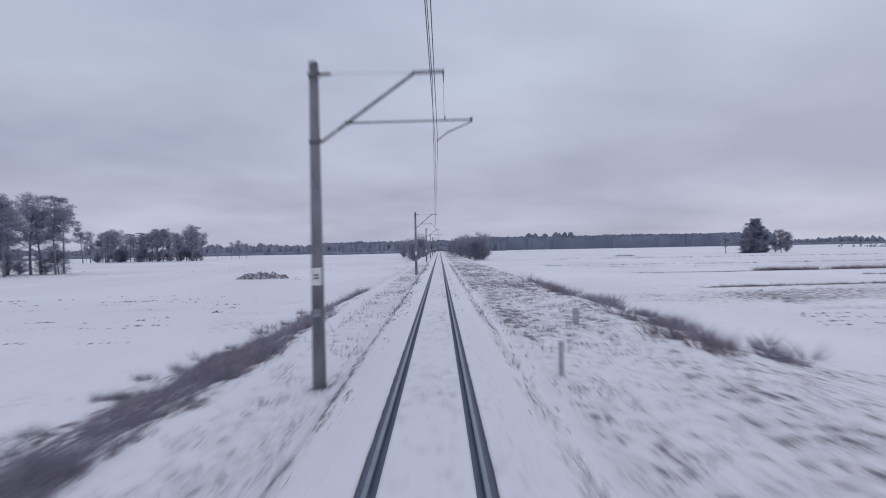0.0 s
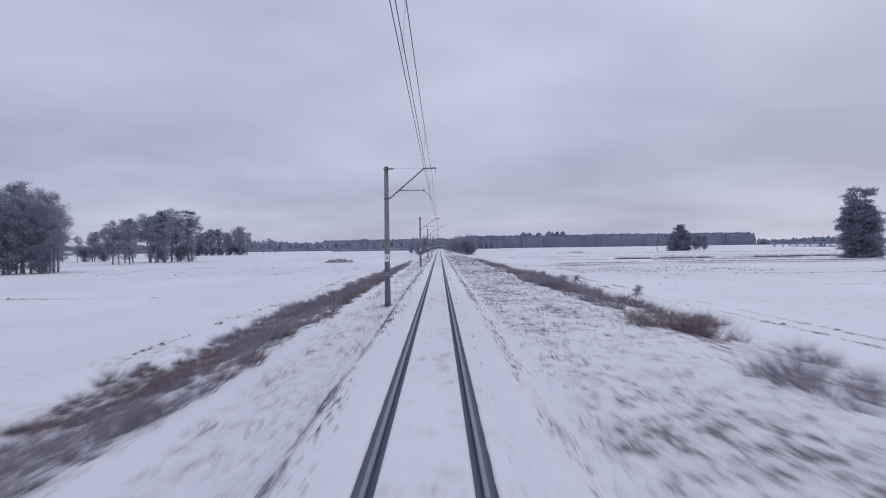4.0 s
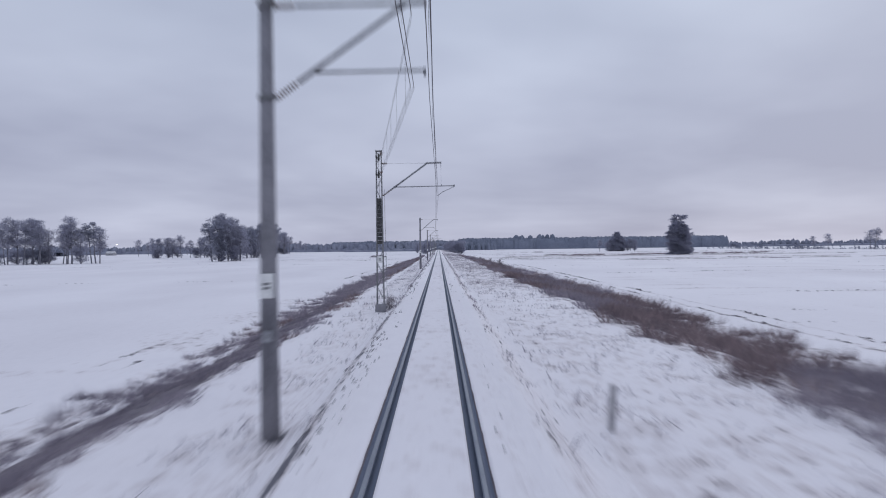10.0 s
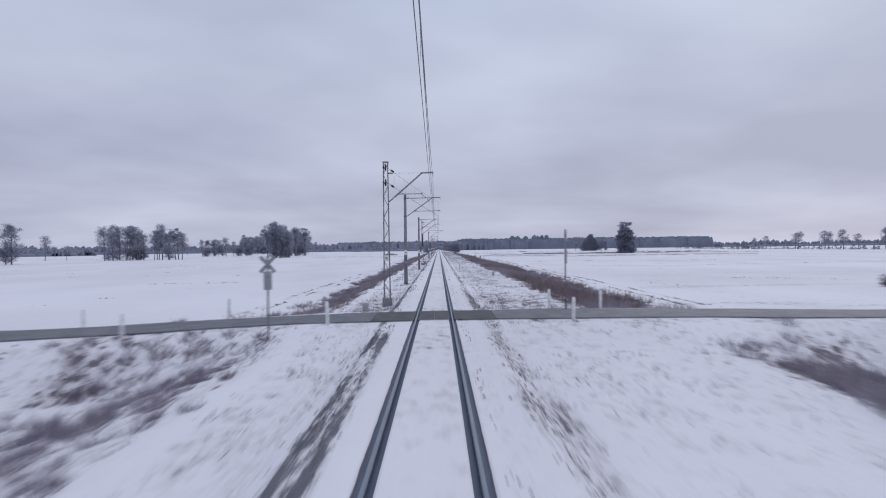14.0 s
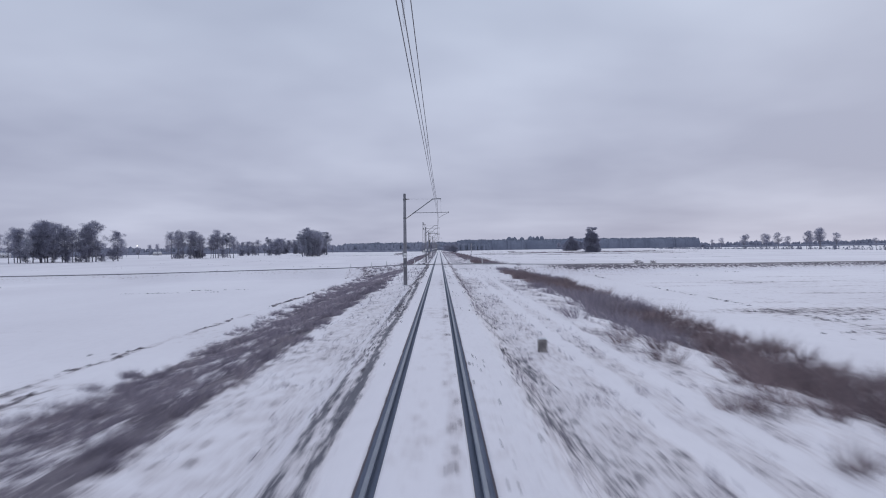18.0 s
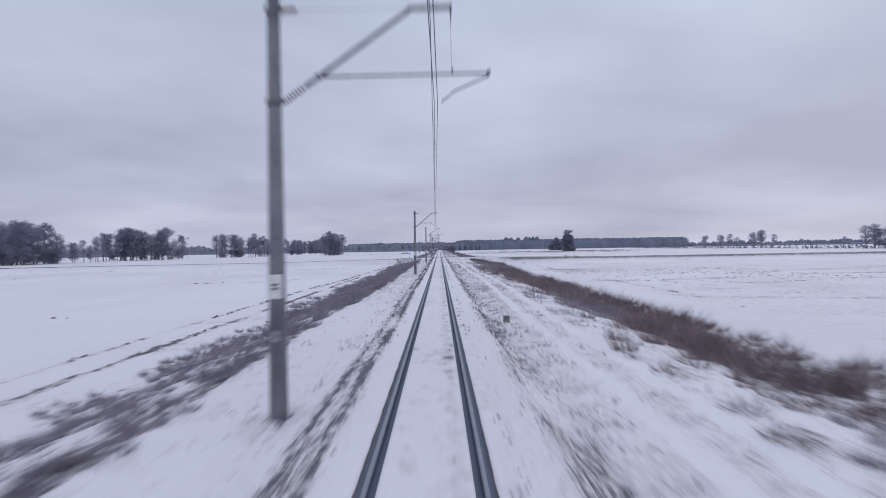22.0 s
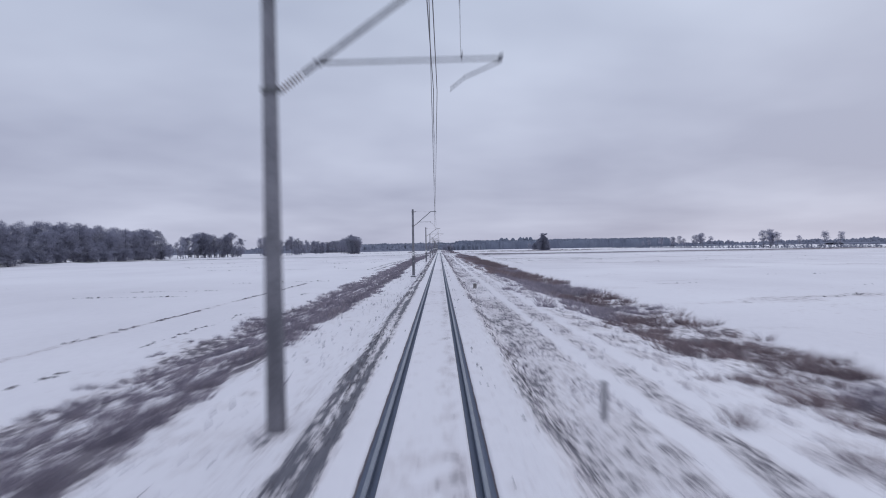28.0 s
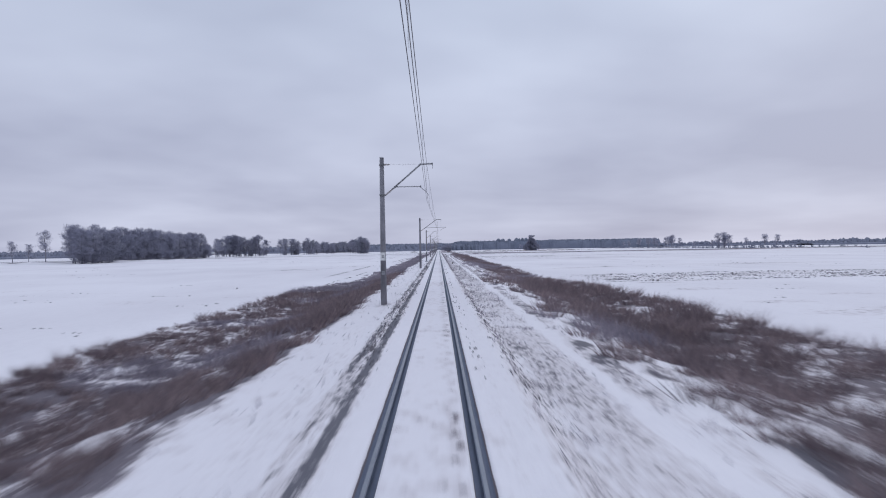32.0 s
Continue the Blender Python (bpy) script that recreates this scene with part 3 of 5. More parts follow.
    b = b + 0.20 * step(9, 11, a) * step(19, 14, a) * step(0.5, 0.8, field_noise(x, y, 3, 22))
    b = np.minimum(b, 0.98)
    # clear channels beside the rails
    b = np.where((a > 0.615) & (a < 0.885), 1.3, b)
    w = 1 - step(ROAD_HALF + 0.2, ROAD_HALF + 1.2, np.abs(y - road_y(x)))
    return np.clip(np.where(b > 1, b, np.minimum(b + 0.10 * w, 1.0)), 0, 1.3)


def axis_lines(near, reach, first, growth):
    out, s = [near], first
    while out[-1] < reach:
        out.append(out[-1] + s)
        s *= growth
    return out


pos = [0.0, 0.09, 0.18, 0.27, 0.36, 0.45, 0.52, 0.56, 0.605, 0.63, 0.695, 0.71, 0.79, 0.80, 0.82, 0.865, 0.895, 0.95] + list(np.arange(1.06, 2.9, 0.12)) + list(np.arange(2.95, 15.9, 0.27)) + list(np.arange(16.0, 23.9, 0.42)) + axis_lines(24.0, 2600, 0.55, 1.12)
xs = np.array([-p for p in pos[:0:-1]] + pos)
ys = np.array([-v for v in axis_lines(790, 1500, 2.0, 1.3)][::-1] + list(np.arange(-789, 60, 0.9)) + axis_lines(60, 3600, 1.0, 1.045))
gx, gy = np.meshgrid(xs, ys)
gz = land(gx, gy)
nx, ny = len(xs), len(ys)
idx = np.arange(nx * ny).reshape(ny, nx)
quads = np.stack([idx[:-1, :-1], idx[:-1, 1:], idx[1:, 1:], idx[1:, :-1]], -1).reshape(-1, 4)
me = raw_mesh("ground", np.stack([gx, gy, gz], -1).reshape(-1, 3), quads, M_GROUND, True)
layer = me.attributes.new("bare", "FLOAT", "POINT")
layer.data.foreach_set("value", bareness(gx, gy).astype(np.float32).ravel())
layer = me.attributes.new("streak", "FLOAT", "POINT")
layer.data.foreach_set("value", (np.maximum(step(0.95, 1.3, np.abs(gx)) * step(3.6, 2.8, np.abs(gx)), 0.7 * step(2.5, 3.0, gx) * step(8.5, 6.5, gx) * step(-320, -345, gy)) * 0.8).astype(np.float32).ravel())
tagged(new("ground", me), "flat snow-covered fields and railway embankment with worn patches", "ground", kind="structure")


# ---- rails ----
def rail(side):
    profile = [(-0.036, -0.014), (-0.024, 0.0), (0.024, 0.0), (0.036, -0.014), (0.034, -0.04), (0.008, -0.055), (0.008, -0.14), (0.07, -0.16), (0.07, -0.17),
               (-0.07, -0.17), (-0.07, -0.16), (-0.008, -0.14), (-0.008, -0.055), (-0.034, -0.04)]
    stations = list(range(-900, 1601, 50))
    bm = bmesh.new()
    rings = [[bm.verts.new((side * 0.7525 + px, y, pz)) for px, pz in profile] for y in stations]
    n = len(profile)
    for a, b in zip(rings, rings[1:]):
        for k in range(n):
            j = (k + 1) % n
            f = bm.faces.new((a[k], a[j], b[j], b[k]))
            f.material_index = 1 if k == 1 else 0
    me = mesh_from(bm, M_RAIL)
    me.materials.append(M_RAIL_TOP)
    tagged(new("rail", me), "long steel rail with a polished head in swept snow", "rail", "rails of the track")


rail(-1)
rail(1)


# ---- masts of the overhead line ----
MAST_X = -2.85


def bars(bm, at, w, h, rows):
    for k in range(rows):
        block(bm, (at[0], at[1] - 0.003, at[2] + (k - (rows - 1) / 2) * h * 1.7), (w, 0.004, h))
    return bm


def insulator(parent, a, b, name="insulator"):
    a, b = Vector(a), Vector(b)
    bm = bmesh.new()
    tube(bm, a, b, 0.022, sides=8)
    for k in range(7):
        p, q = a.lerp(b, (k + 0.6) / 8), a.lerp(b, (k + 1.05) / 8)
        tube(bm, p, q, 0.062, 0.035, sides=10)
    return part(name, bm, M_INSUL, parent, "brown ribbed porcelain insulator")


def concrete_pole(root, top=7.62, plates=True):
    bm = bmesh.new()
    tube(bm, (0, 0, -0.9), (0, 0, top), 0.175, 0.115, 18)
    tube(bm, (0, 0, top), (0, 0, top + 0.05), 0.12, 0.10, 18)
    pole = part("pole", bm, M_CONCRETE, root, "tapered spun-concrete pole", True)
    for z, h in ((2.3, 0.44), (1.40, 0.20)) if plates else ():
        bm = bmesh.new()
        w = 0.27 if h > 0.3 else 0.17
        block(bm, (0, -0.185, z), (w, 0.012, h), 0.004)
        plate = part("number_plate" if h > 0.3 else "small_plate", bm, M_PLATE if h > 0.3 else M_SIGN_BACK, root, "white enamel plate with dark markings")
        bm = bars(bmesh.new(), (0, -0.192, z), w * 0.42, h * 0.10, 2)
        part("marking", bm, M_STEEL, plate)
    for z in (7.35, 5.67):
        bm = bmesh.new()
        tube(bm, (0, 0, z - 0.05), (0, 0, z + 0.05), 0.152, sides=16)
        block(bm, (0.15, 0, z), (0.10, 0.08, 0.07), 0.008)
        part("clamp", bm, M_STEEL, root, "steel pole clamp")
    return pole


def cantilever(root, kind):
    """The hinged bracket that holds the wires over the track; its mast stands at x = 0."""
    o = -MAST_X
    foot = Vector((0.18, 0, 5.67))
    head = Vector((o - (0.70 if kind == "near" else 0.32), 0, 7.36))
    knee = foot.lerp(head, 0.17)
    insulator(root, foot, knee)
    bm = tube(bmesh.new(), knee, head, 0.043, sides=10)
    part("strut", bm, M_GALV, root, "sloping grey steel tube", True)
    tip = o + {"near": -0.05, "over_left": 0.02}.get(kind, 0.40)
    bm = tube(bmesh.new(), head - Vector((0.06, 0, 0)), (tip, 0, 7.38), 0.045, sides=10)
    block(bm, (tip, 0, 7.36), (0.05, 0.06, 0.14), 0.01)
    tube(bm, (tip, 0, 7.3), (tip, 0, 7.12), 0.012, sides=6)
    part("head_tube", bm, M_GALV, root, "short level tube with a hook", True)
    mid = foot.lerp(head, 0.27)
    if kind.startswith("over"):
        insulator(root, (0.12, 0, 7.32), (0.55, 0, 7.33))
        bm = tube(bmesh.new(), (0.55, 0, 7.33), head, 0.034, sides=10)
        part("top_tube", bm, M_GALV, root, "stout level tube", True)
        bm = tube(bmesh.new(), mid, (tip - 0.02, 0, 6.15), 0.026, sides=8)
        block(bm, (tip - 0.02, 0, 6.12), (0.05, 0.05, 0.14), 0.008)
        part("steady_tube", bm, M_GALV, root, "", True)
        return
    insulator(root, (0.12, 0, 7.36), (0.45, 0, 7.365))
    bm = tube(bmesh.new(), (0.45, 0, 7.365), head, 0.005, sides=6)
    part("tie_rod", bm, M_STEEL, root, "thin steel tie", True)
    reach = o + 1.08 if kind == "far" else o - 0.72
    end = Vector((reach, 0, 6.16 if kind == "far" else 6.13))
    bm = tube(bmesh.new(), mid, end, 0.024, 0.022, sides=8)
    block(bm, tuple(end), (0.07, 0.05, 0.12), 0.01)
    block(bm, tuple(mid), (0.11, 0.09, 0.10), 0.012)
    part("steady_tube", bm, M_GALV, root, "long level tube", True)
    bm = bmesh.new()
    if kind == "far":
        tube(bm, end + Vector((0, 0, -0.05)), (o + 0.46, 0, 5.84), 0.016, sides=6)
        tube(bm, (o + 0.46, 0, 5.84), (o + 0.21, 0, 5.64), 0.014, sides=6)
        tube(bm, (o + 0.42, 0, 6.13), (o + 0.42, 0, 6.26), 0.014, sides=6)
    else:
        tube(bm, end + Vector((0, 0, -0.05)), (o - 0.44, 0, 5.86), 0.016, sides=6)
        tube(bm, (o - 0.44, 0, 5.86), (o - 0.29, 0, 5.64), 0.014, sides=6)
    part("registration_arm", bm, M_GALV, root, "thin bent arm", True)
    bm = bmesh.new()
    tube(bm, (tip, 0, 7.14), (tip, 0, 6.2), 0.004, sides=5)
    if kind == "far":
        part("hanger", bm, M_WIRE, root)
    else:
        bm.free()


def concrete_mast(kind, footing=False, plates=True):
    root = thing("catenary_mast", "tall grey concrete catenary mast with a steel bracket", "mast", "masts along the line")
    concrete_pole(root, plates=plates)
    cantilever(root, kind)
    if not footing:
        return root
    bm = bmesh.new()
    block(bm, (-0.06, -0.20, -0.68), (0.60, 0.80, 0.62), 0.05)
    part("footing", bm, M_CONCRETE, root, "low concrete footing block")
    bm = bmesh.new()
    block(bm, (-0.06, -0.24, -0.35), (0.57, 0.64, 0.06), 0.028)
    part("snow_cap", bm, M_SNOW, root, "cap of snow on the footing")
    return root


def lattice_mast(weights):
    root = thing("anchor_mast", "tall steel lattice anchor mast on a concrete footing", "mast", "masts along the line")
    bm = bmesh.new()
    block(bm, (0, 0, -0.40), (0.56, 0.56, 0.80), 0.05)
    part("footing", bm, M_CONCRETE, root, "square concrete footing")
    top = 8.02
    half = lambda z: 0.175 - 0.006 * z
    for sx in (-1, 1):
        for sy in (-1, 1):
            bm = bmesh.new()
            a, b = half(0), half(top)
            tube(bm, (sx * a, sy * a, 0), (sx * b, sy * b, top), 0.034, 0.030, 4)
            part("leg", bm, M_STEEL, root, "steel angle leg")
    zs = np.linspace(0.25, top - 0.1, 13)
    for k in range(12):
        z0, z1 = zs[k], zs[k + 1]
        a, b = half(z0), half(z1)
        for sy in (-1, 1):
            s = 1 if k % 2 else -1
            bm = tube(bmesh.new(), (-s * a, sy * a, z0), (s * b, sy * b, z1), 0.013, sides=4)
            part("lacing_bar", bm, M_STEEL, root)
        for sx in (-1, 1):
            s = 1 if k % 2 else -1
            bm = tube(bmesh.new(), (sx * a, -s * a, z0), (sx * b, s * b, z1), 0.013, sides=4)
            part("lacing_bar", bm, M_STEEL, root)
    bm = bmesh.new()
    block(bm, (0, 0, top), (0.36, 0.36, 0.05), 0.01)
    part("cap", bm, M_STEEL, root)
    for z in (7.7, 6.8):
        bm = bmesh.new()
        tube(bm, (-0.04, -0.06, z), (0.04, -0.06, z), 0.20, sides=16)
        block(bm, (-0.12, 0.0, z), (0.06, 0.62, 0.14), 0.01)
        part("pulley", bm, M_BLACK, root, "dark tensioning pulley")
    if weights:
        for k in range(12):
            bm = bmesh.new()
            block(bm, (0, 0, 3.25 + k * 0.20), (0.25, 0.25, 0.185), 0.012)
            part("counterweight", bm, M_BLACK, root, "dark cast counterweight")
        bm = tube(bmesh.new(), (0, 0, 5.5), (0, 0, 7.8), 0.012, sides=6)
        part("weight_cable", bm, M_WIRE, root)
        bm = tube(bmesh.new(), (0.36, -0.1, -0.3), (0.27, -0.1, 6.0), 0.010, sides=6)
        part("guide_rod", bm, M_STEEL, root)
    bm = bmesh.new()
    block(bm, (0, -0.20, 2.35), (0.27, 0.012, 0.34), 0.004)
    plate = part("number_plate", bm, M_PLATE, root, "white enamel plate with dark markings")
    part("marking", bars(bmesh.new(), (0, -0.207, 2.35), 0.12, 0.04, 2), M_STEEL, plate)
    cantilever(root, "far" if weights else "near")
    return root


FAR, NEAR = concrete_mast("far"), concrete_mast("near")
FAR_PLAIN = concrete_mast("far", plates=False)
FAR_BLOCK, NEAR_BLOCK = concrete_mast("far", True), concrete_mast("near", True)
SPAN_LEFT, SPAN_RIGHT = concrete_mast("over_left"), concrete_mast("over_right")
MAST_SHIFT = {-53.5: 0.1, -122.1: 0.16, -626.3: 0.25, -558.0: -0.08, -488.6: 0.08}
MAST_RISE = {-691.4: 0.25, -256.3: 0.20}
POLE_STRETCH = {-53.5: 0.976, -349.6: 1.024, -691.4: 1.012}
MASTS = [(640, "n"), (571, "f"), (502, "n"), (433, "f"), (364, "n"), (294, "f"), (225, "n"), (155.5, "f"), (86, "n"), (16.5, "f"), (-53.5, "n"), (-122.1, "n"), (-192.2, "L"), (-214.8, "ol"), (-256.3, "or"),
         (-278.4, "l"), (-349.6, "fb"), (-417.9, "nb"), (-488.6, "f"), (-558.0, "nb"), (-626.3, "fp"), (-691.4, "n"), (-758.0, "f"), (-826.0, "n")]
MODEL = {"fp": FAR_PLAIN, "fb": FAR_BLOCK, "nb": NEAR_BLOCK, "f": FAR, "n": NEAR, "ol": SPAN_LEFT, "or": SPAN_RIGHT, "L": lattice_mast(True), "l": lattice_mast(False)}
used = set()
for y, k in MASTS:
    lean = random.uniform(-0.2, 0.2)
    m = pose(MAST_X + MAST_SHIFT.get(y, 0.0), y, MAST_RISE.get(y, 0.0), 0, lean, 0)
    mast = MODEL[k]
    if k in used:
        mast = copy_thing(mast, m)
    else:
        mast.matrix_basis = m
        used.add(k)
    if k in "flnL" or len(k) == 2:
        for piece in mast.children:
            if piece.name.startswith("pole"):
                piece.scale.z = POLE_STRETCH.get(y, 1.0)


# ---- wires ----
def wire(name, points, r, label, group):
    bm = bmesh.new()
    prev = None
    for p in points:
        p = Vector(p)
        ring = [bm.verts.new(p + Vector((math.cos(k * math.tau / 5) * r, 0, math.sin(k * math.tau / 5) * r))) for k in range(5)]
        if prev:
            for k in range(5):
                j = (k + 1) % 5
                bm.faces.new((prev[k], prev[j], ring[j], ring[k]))
        prev = ring
    return tagged(new(name, mesh_from(bm, M_WIRE, True)), label, "wire", group)


def catenary(supports):
    """supports: place along the line, x of carrier and contact wires, height of both."""
    carry, contact = [], []
    for (y0, a0, c0, z0, w0), (y1, a1, c1, z1, w1) in zip(supports, supports[1:]):
        span = abs(y1 - y0)
        for k in range(13):
            u = k / 12
            if k == 0 and carry:
                continue
            sag = 4 * u * (1 - u)
            carry.append((a0 + (a1 - a0) * u, y0 + (y1 - y0) * u, z0 + (z1 - z0) * u - sag * 0.95 * (span / 70) ** 2))
            contact.append((c0 + (c1 - c0) * u, y0 + (y1 - y0) * u, w0 + (w1 - w0) * u - sag * 0.05))
    wire("messenger_wire", carry, 0.0080, "dark sagging messenger wire of the overhead line", "wires over the track")
    rods = []
    for s in (-1, 1):
        w = wire("contact_wire", [(x + s * 0.03, y, z) for x, y, z in contact], 0.0068, "dark taut contact wire over the track", "wires over the track")
        rods.append(w)
    for k in range(len(carry)):
        if k % 12 in (1, 3, 5, 7, 9, 11) and carry[k][2] > contact[k][2] + 0.2 and abs(carry[k][0] - contact[k][0]) < 0.6:
            bm = tube(bmesh.new(), carry[k], contact[k], 0.004, sides=4)
            part("dropper", bm, M_WIRE, rods[0])


STAGGER = {-53.5: -0.20, -691.4: -0.36}


def held(y, k):
    x = STAGGER.get(y, {"n": -0.29, "nb": -0.29, "l": -0.14}.get(k, 0.20))
    return (y, x - 0.08 if k in ("f", "fb", "fp", "L") else x + 0.06, x, 7.15, 5.62)


first = [held(y, k) for y, k in MASTS if y > -200] + [(-214.8, 0.12, 0.12, 7.05, 5.64), (-256.3, 0.24, 0.24, 7.15, 5.85), (-278.2, MAST_X + 0.1, MAST_X + 0.1, 7.7, 6.8)]
second = [(-192.4, MAST_X + 0.1, MAST_X + 0.1, 7.7, 6.8), (-214.8, -0.22, -0.22, 7.15, 5.85), (-256.3, -0.18, -0.2, 7.05, 5.64)] + [held(y, k) for y, k in MASTS if y < -270]
catenary(first)
catenary(second)
# insulators in the wires that end at the anchor masts
for a, b in ((first[-1], first[-2]), (second[0], second[1])):
    for k, z in ((3, "messenger"), (4, "contact")):
        p, q = Vector((a[1], a[0], a[k])), Vector((b[1], b[0], b[k]))
        way = (q - p).normalized()
        root = thing("strain_insulator", "dark ribbed insulator strung in an anchored " + z + " wire", "insulator", "insulators at the anchor masts")
        body = insulator(root, p + way * 1.0, p + way * 1.75, "body")
        for e in (0.94, 1.75):
            part("end_clamp", tube(bmesh.new(), p + way * e, p + way * (e + 0.07), 0.03, sides=8), M_STEEL, body)




# ---- the lane and its crossing ----
def lane_piece(x0, x1, inner, mat, name, parent, label=""):
    n = max(2, int(abs(x1 - x0) / (0.6 if inner else 3)))
    bm = bmesh.new()
    rows = []
    for k in range(n + 1):
        x = x0 + (x1 - x0) * k / n
        yc, z = float(road_y(x)), float(road_z(x)) + (0.0 if inner else 0.004)
        wob = 0.0 if inner else 0.16 * math.sin(x * 0.7) + 0.1 * math.sin(x * 1.9)
        rows.append([bm.verts.new(p) for p in ((x, yc - ROAD_HALF + wob, z - 0.12), (x, yc - ROAD_HALF + wob, z), (x, yc + ROAD_HALF - 0.22 - wob, z), (x, yc + ROAD_HALF - 0.22 - wob, z - 0.12))])
    for a, b in zip(rows, rows[1:]):
        for k in range(4):
            j = (k + 1) % 4
            bm.faces.new((a[k], b[k], b[j], a[j]))
    bm.faces.new(rows[0]); bm.faces.new(rows[-1][::-1])
    bmesh.ops.recalc_face_normals(bm, faces=bm.faces)
    return part(name, bm, mat, parent, label)


lane = lane_piece(-260, -2.6, False, M_ASPHALT, "road", None)
tagged(lane, "narrow wet dark asphalt lane cleared of snow", "road", kind="structure")
lane = lane_piece(2.6, 320, False, M_ASPHALT, "road", None)
tagged(lane, "narrow wet dark asphalt lane cleared of snow", "road", kind="structure")
crossing = thing("level_crossing", "dark concrete panels of a level crossing between the rails", "crossing", kind="structure", at=(0, -288.4, 0))
crossing.location = (0, 0, 0)
for x0, x1 in ((-2.59, -0.83), (-0.655, 0.0), (0.01, 0.655), (0.83, 2.59)):
    lane_piece(x0, x1, True, M_PANEL, "panel", crossing)


def marker_post(h, w, label, mat, banded=False):
    root = thing("marker_post", label, "post", "posts by the crossing")
    bm = bmesh.new()
    tube(bm, (0, 0, -0.35), (0, 0, h - 0.04), w / 2, w / 2 * 0.92, 10)
    tube(bm, (0, 0, h - 0.04), (0, 0, h), w / 2 * 0.92, w / 2 * 0.6, 10)
    part("shaft", bm, mat, root, "", True)
    if banded:
        bm = tube(bmesh.new(), (0, 0, h * 0.68), (0, 0, h * 0.82), w / 2 + 0.004, sides=10)
        part("band", bm, M_RED, root, "faded red band", True)
    return root


def stand(x, y, sink=0.0):
    return float(land(x, y)) - sink


WHITE = marker_post(0.95, 0.15, "white painted marker post beside the lane", M_WHITE_POST)
spots = [(-4.2, -291.3), (-9.6, -286.6), (-11.8, -292.4), (-16.2, -286.9), (5.65, -290.7), (5.6, -285.2), (8.3, -284.4)]
for k, (x, y) in enumerate(spots):
    m = pose(x, y, stand(x, y), random.uniform(-3, 3), random.uniform(-3, 3), random.uniform(0, 90))
    if k:
        copy_thing(WHITE, m)
    else:
        WHITE.matrix_basis = m


def crossbuck(x, y, turn, cross_z, panel_z, panel_h, panel_w, arm_l, slope):
    root = thing("crossing_sign", "crossing sign with a pale diagonal cross above a grey panel", "sign", "signs at the crossing", at=(x, y, stand(x, y)))
    root.rotation_euler = (0, 0, radians(turn))
    base = root.location.z
    part("post", tube(bmesh.new(), (0, 0, -0.4), (0, 0, cross_z + 0.3 - base), 0.035, sides=10), M_GALV, root, "thin grey steel post", True)
    for s in (-1, 1):
        m = Matrix.Translation((0, -0.05 - 0.014 * (s > 0), cross_z - base)) @ Matrix.Rotation(radians(slope * s), 4, "Y")
        bm = bmesh.new()
        block(bm, (0, 0, 0), (arm_l, 0.012, 0.13), 0.004)
        bmesh.ops.transform(bm, matrix=m, verts=bm.verts)
        arm = part("arm", bm, M_SIGN_BACK, root, "bare metal back of a cross board")
        for e in (-1, 1):
            bm = bmesh.new()
            block(bm, (e * (arm_l / 2 - 0.08), 0.009, 0), (0.14, 0.005, 0.128))
            bmesh.ops.transform(bm, matrix=m, verts=bm.verts)
            part("red_end", bm, M_RED, arm)
    bm = bmesh.new()
    block(bm, (0, -0.05, panel_z - base), (panel_w, 0.03, panel_h), 0.01)
    part("panel", bm, M_SIGN_BACK, root, "grey back of a metal panel")
    return root


crossbuck(-6.1, -293.0, 14, 2.40, 1.80, 0.68, 0.29, 0.78, 48)
crossbuck(6.15, -286.5, 72, 3.42, 2.45, 0.66, 0.46, 0.92, 33)


# ---- stakes and stones on the verge ----
def stake(x, y, h, w, label, mat):
    root = thing("stake", label, "stake", "stakes along the line", at=(x, y, stand(x, y)))
    root.rotation_euler = (radians(random.uniform(-4, 4)), radians(random.uniform(-4, 4)), random.uniform(0, 1))
    bm = bmesh.new()
    block(bm, (0, 0, h / 2 - 0.2), (w, w, h + 0.4), w * 0.12)
    part("shaft", bm, mat, root)
    return root


for x, y, h, w in ((3.5, 18.0, 0.95, 0.11), (6.4, 30.0, 0.75, 0.22), (-6.3, 31.0, 0.70, 0.14), (3.46, -214.2, 0.86, 0.12), (3.5, -624.2, 0.80, 0.12), (3.4, -284.3, 0.6, 0.06)):
    stake(x, y, h, w, "short weathered pale grey stake in the snow", M_STAKE)


def marker_stone(x, y, h, mat):
    root = thing("marker_stone", "squat grey concrete marker stone in the snow", "stone", "stones along the line", at=(x, y, stand(x, y)))
    bm = bmesh.new()
    block(bm, (0, 0, h / 2 - 0.15), (0.30, 0.22, h + 0.3), 0.035)
    part("body", bm, mat, root)
    bm = bmesh.new()
    block(bm, (0, 0, h + 0.018), (0.27, 0.19, 0.045), 0.02)
    part("snow_cap", bm, M_SNOW, root, "thin cap of snow")


for x, y, h in ((3.65, -386.5, 0.42), (3.3, -579.7, 0.40), (3.3, -470.0, 0.3), (7.0, -235.2, 0.5), (-3.7, -282.5, 0.5)):
    marker_stone(x, y, h, M_STAKE if y > -300 else M_STONE)


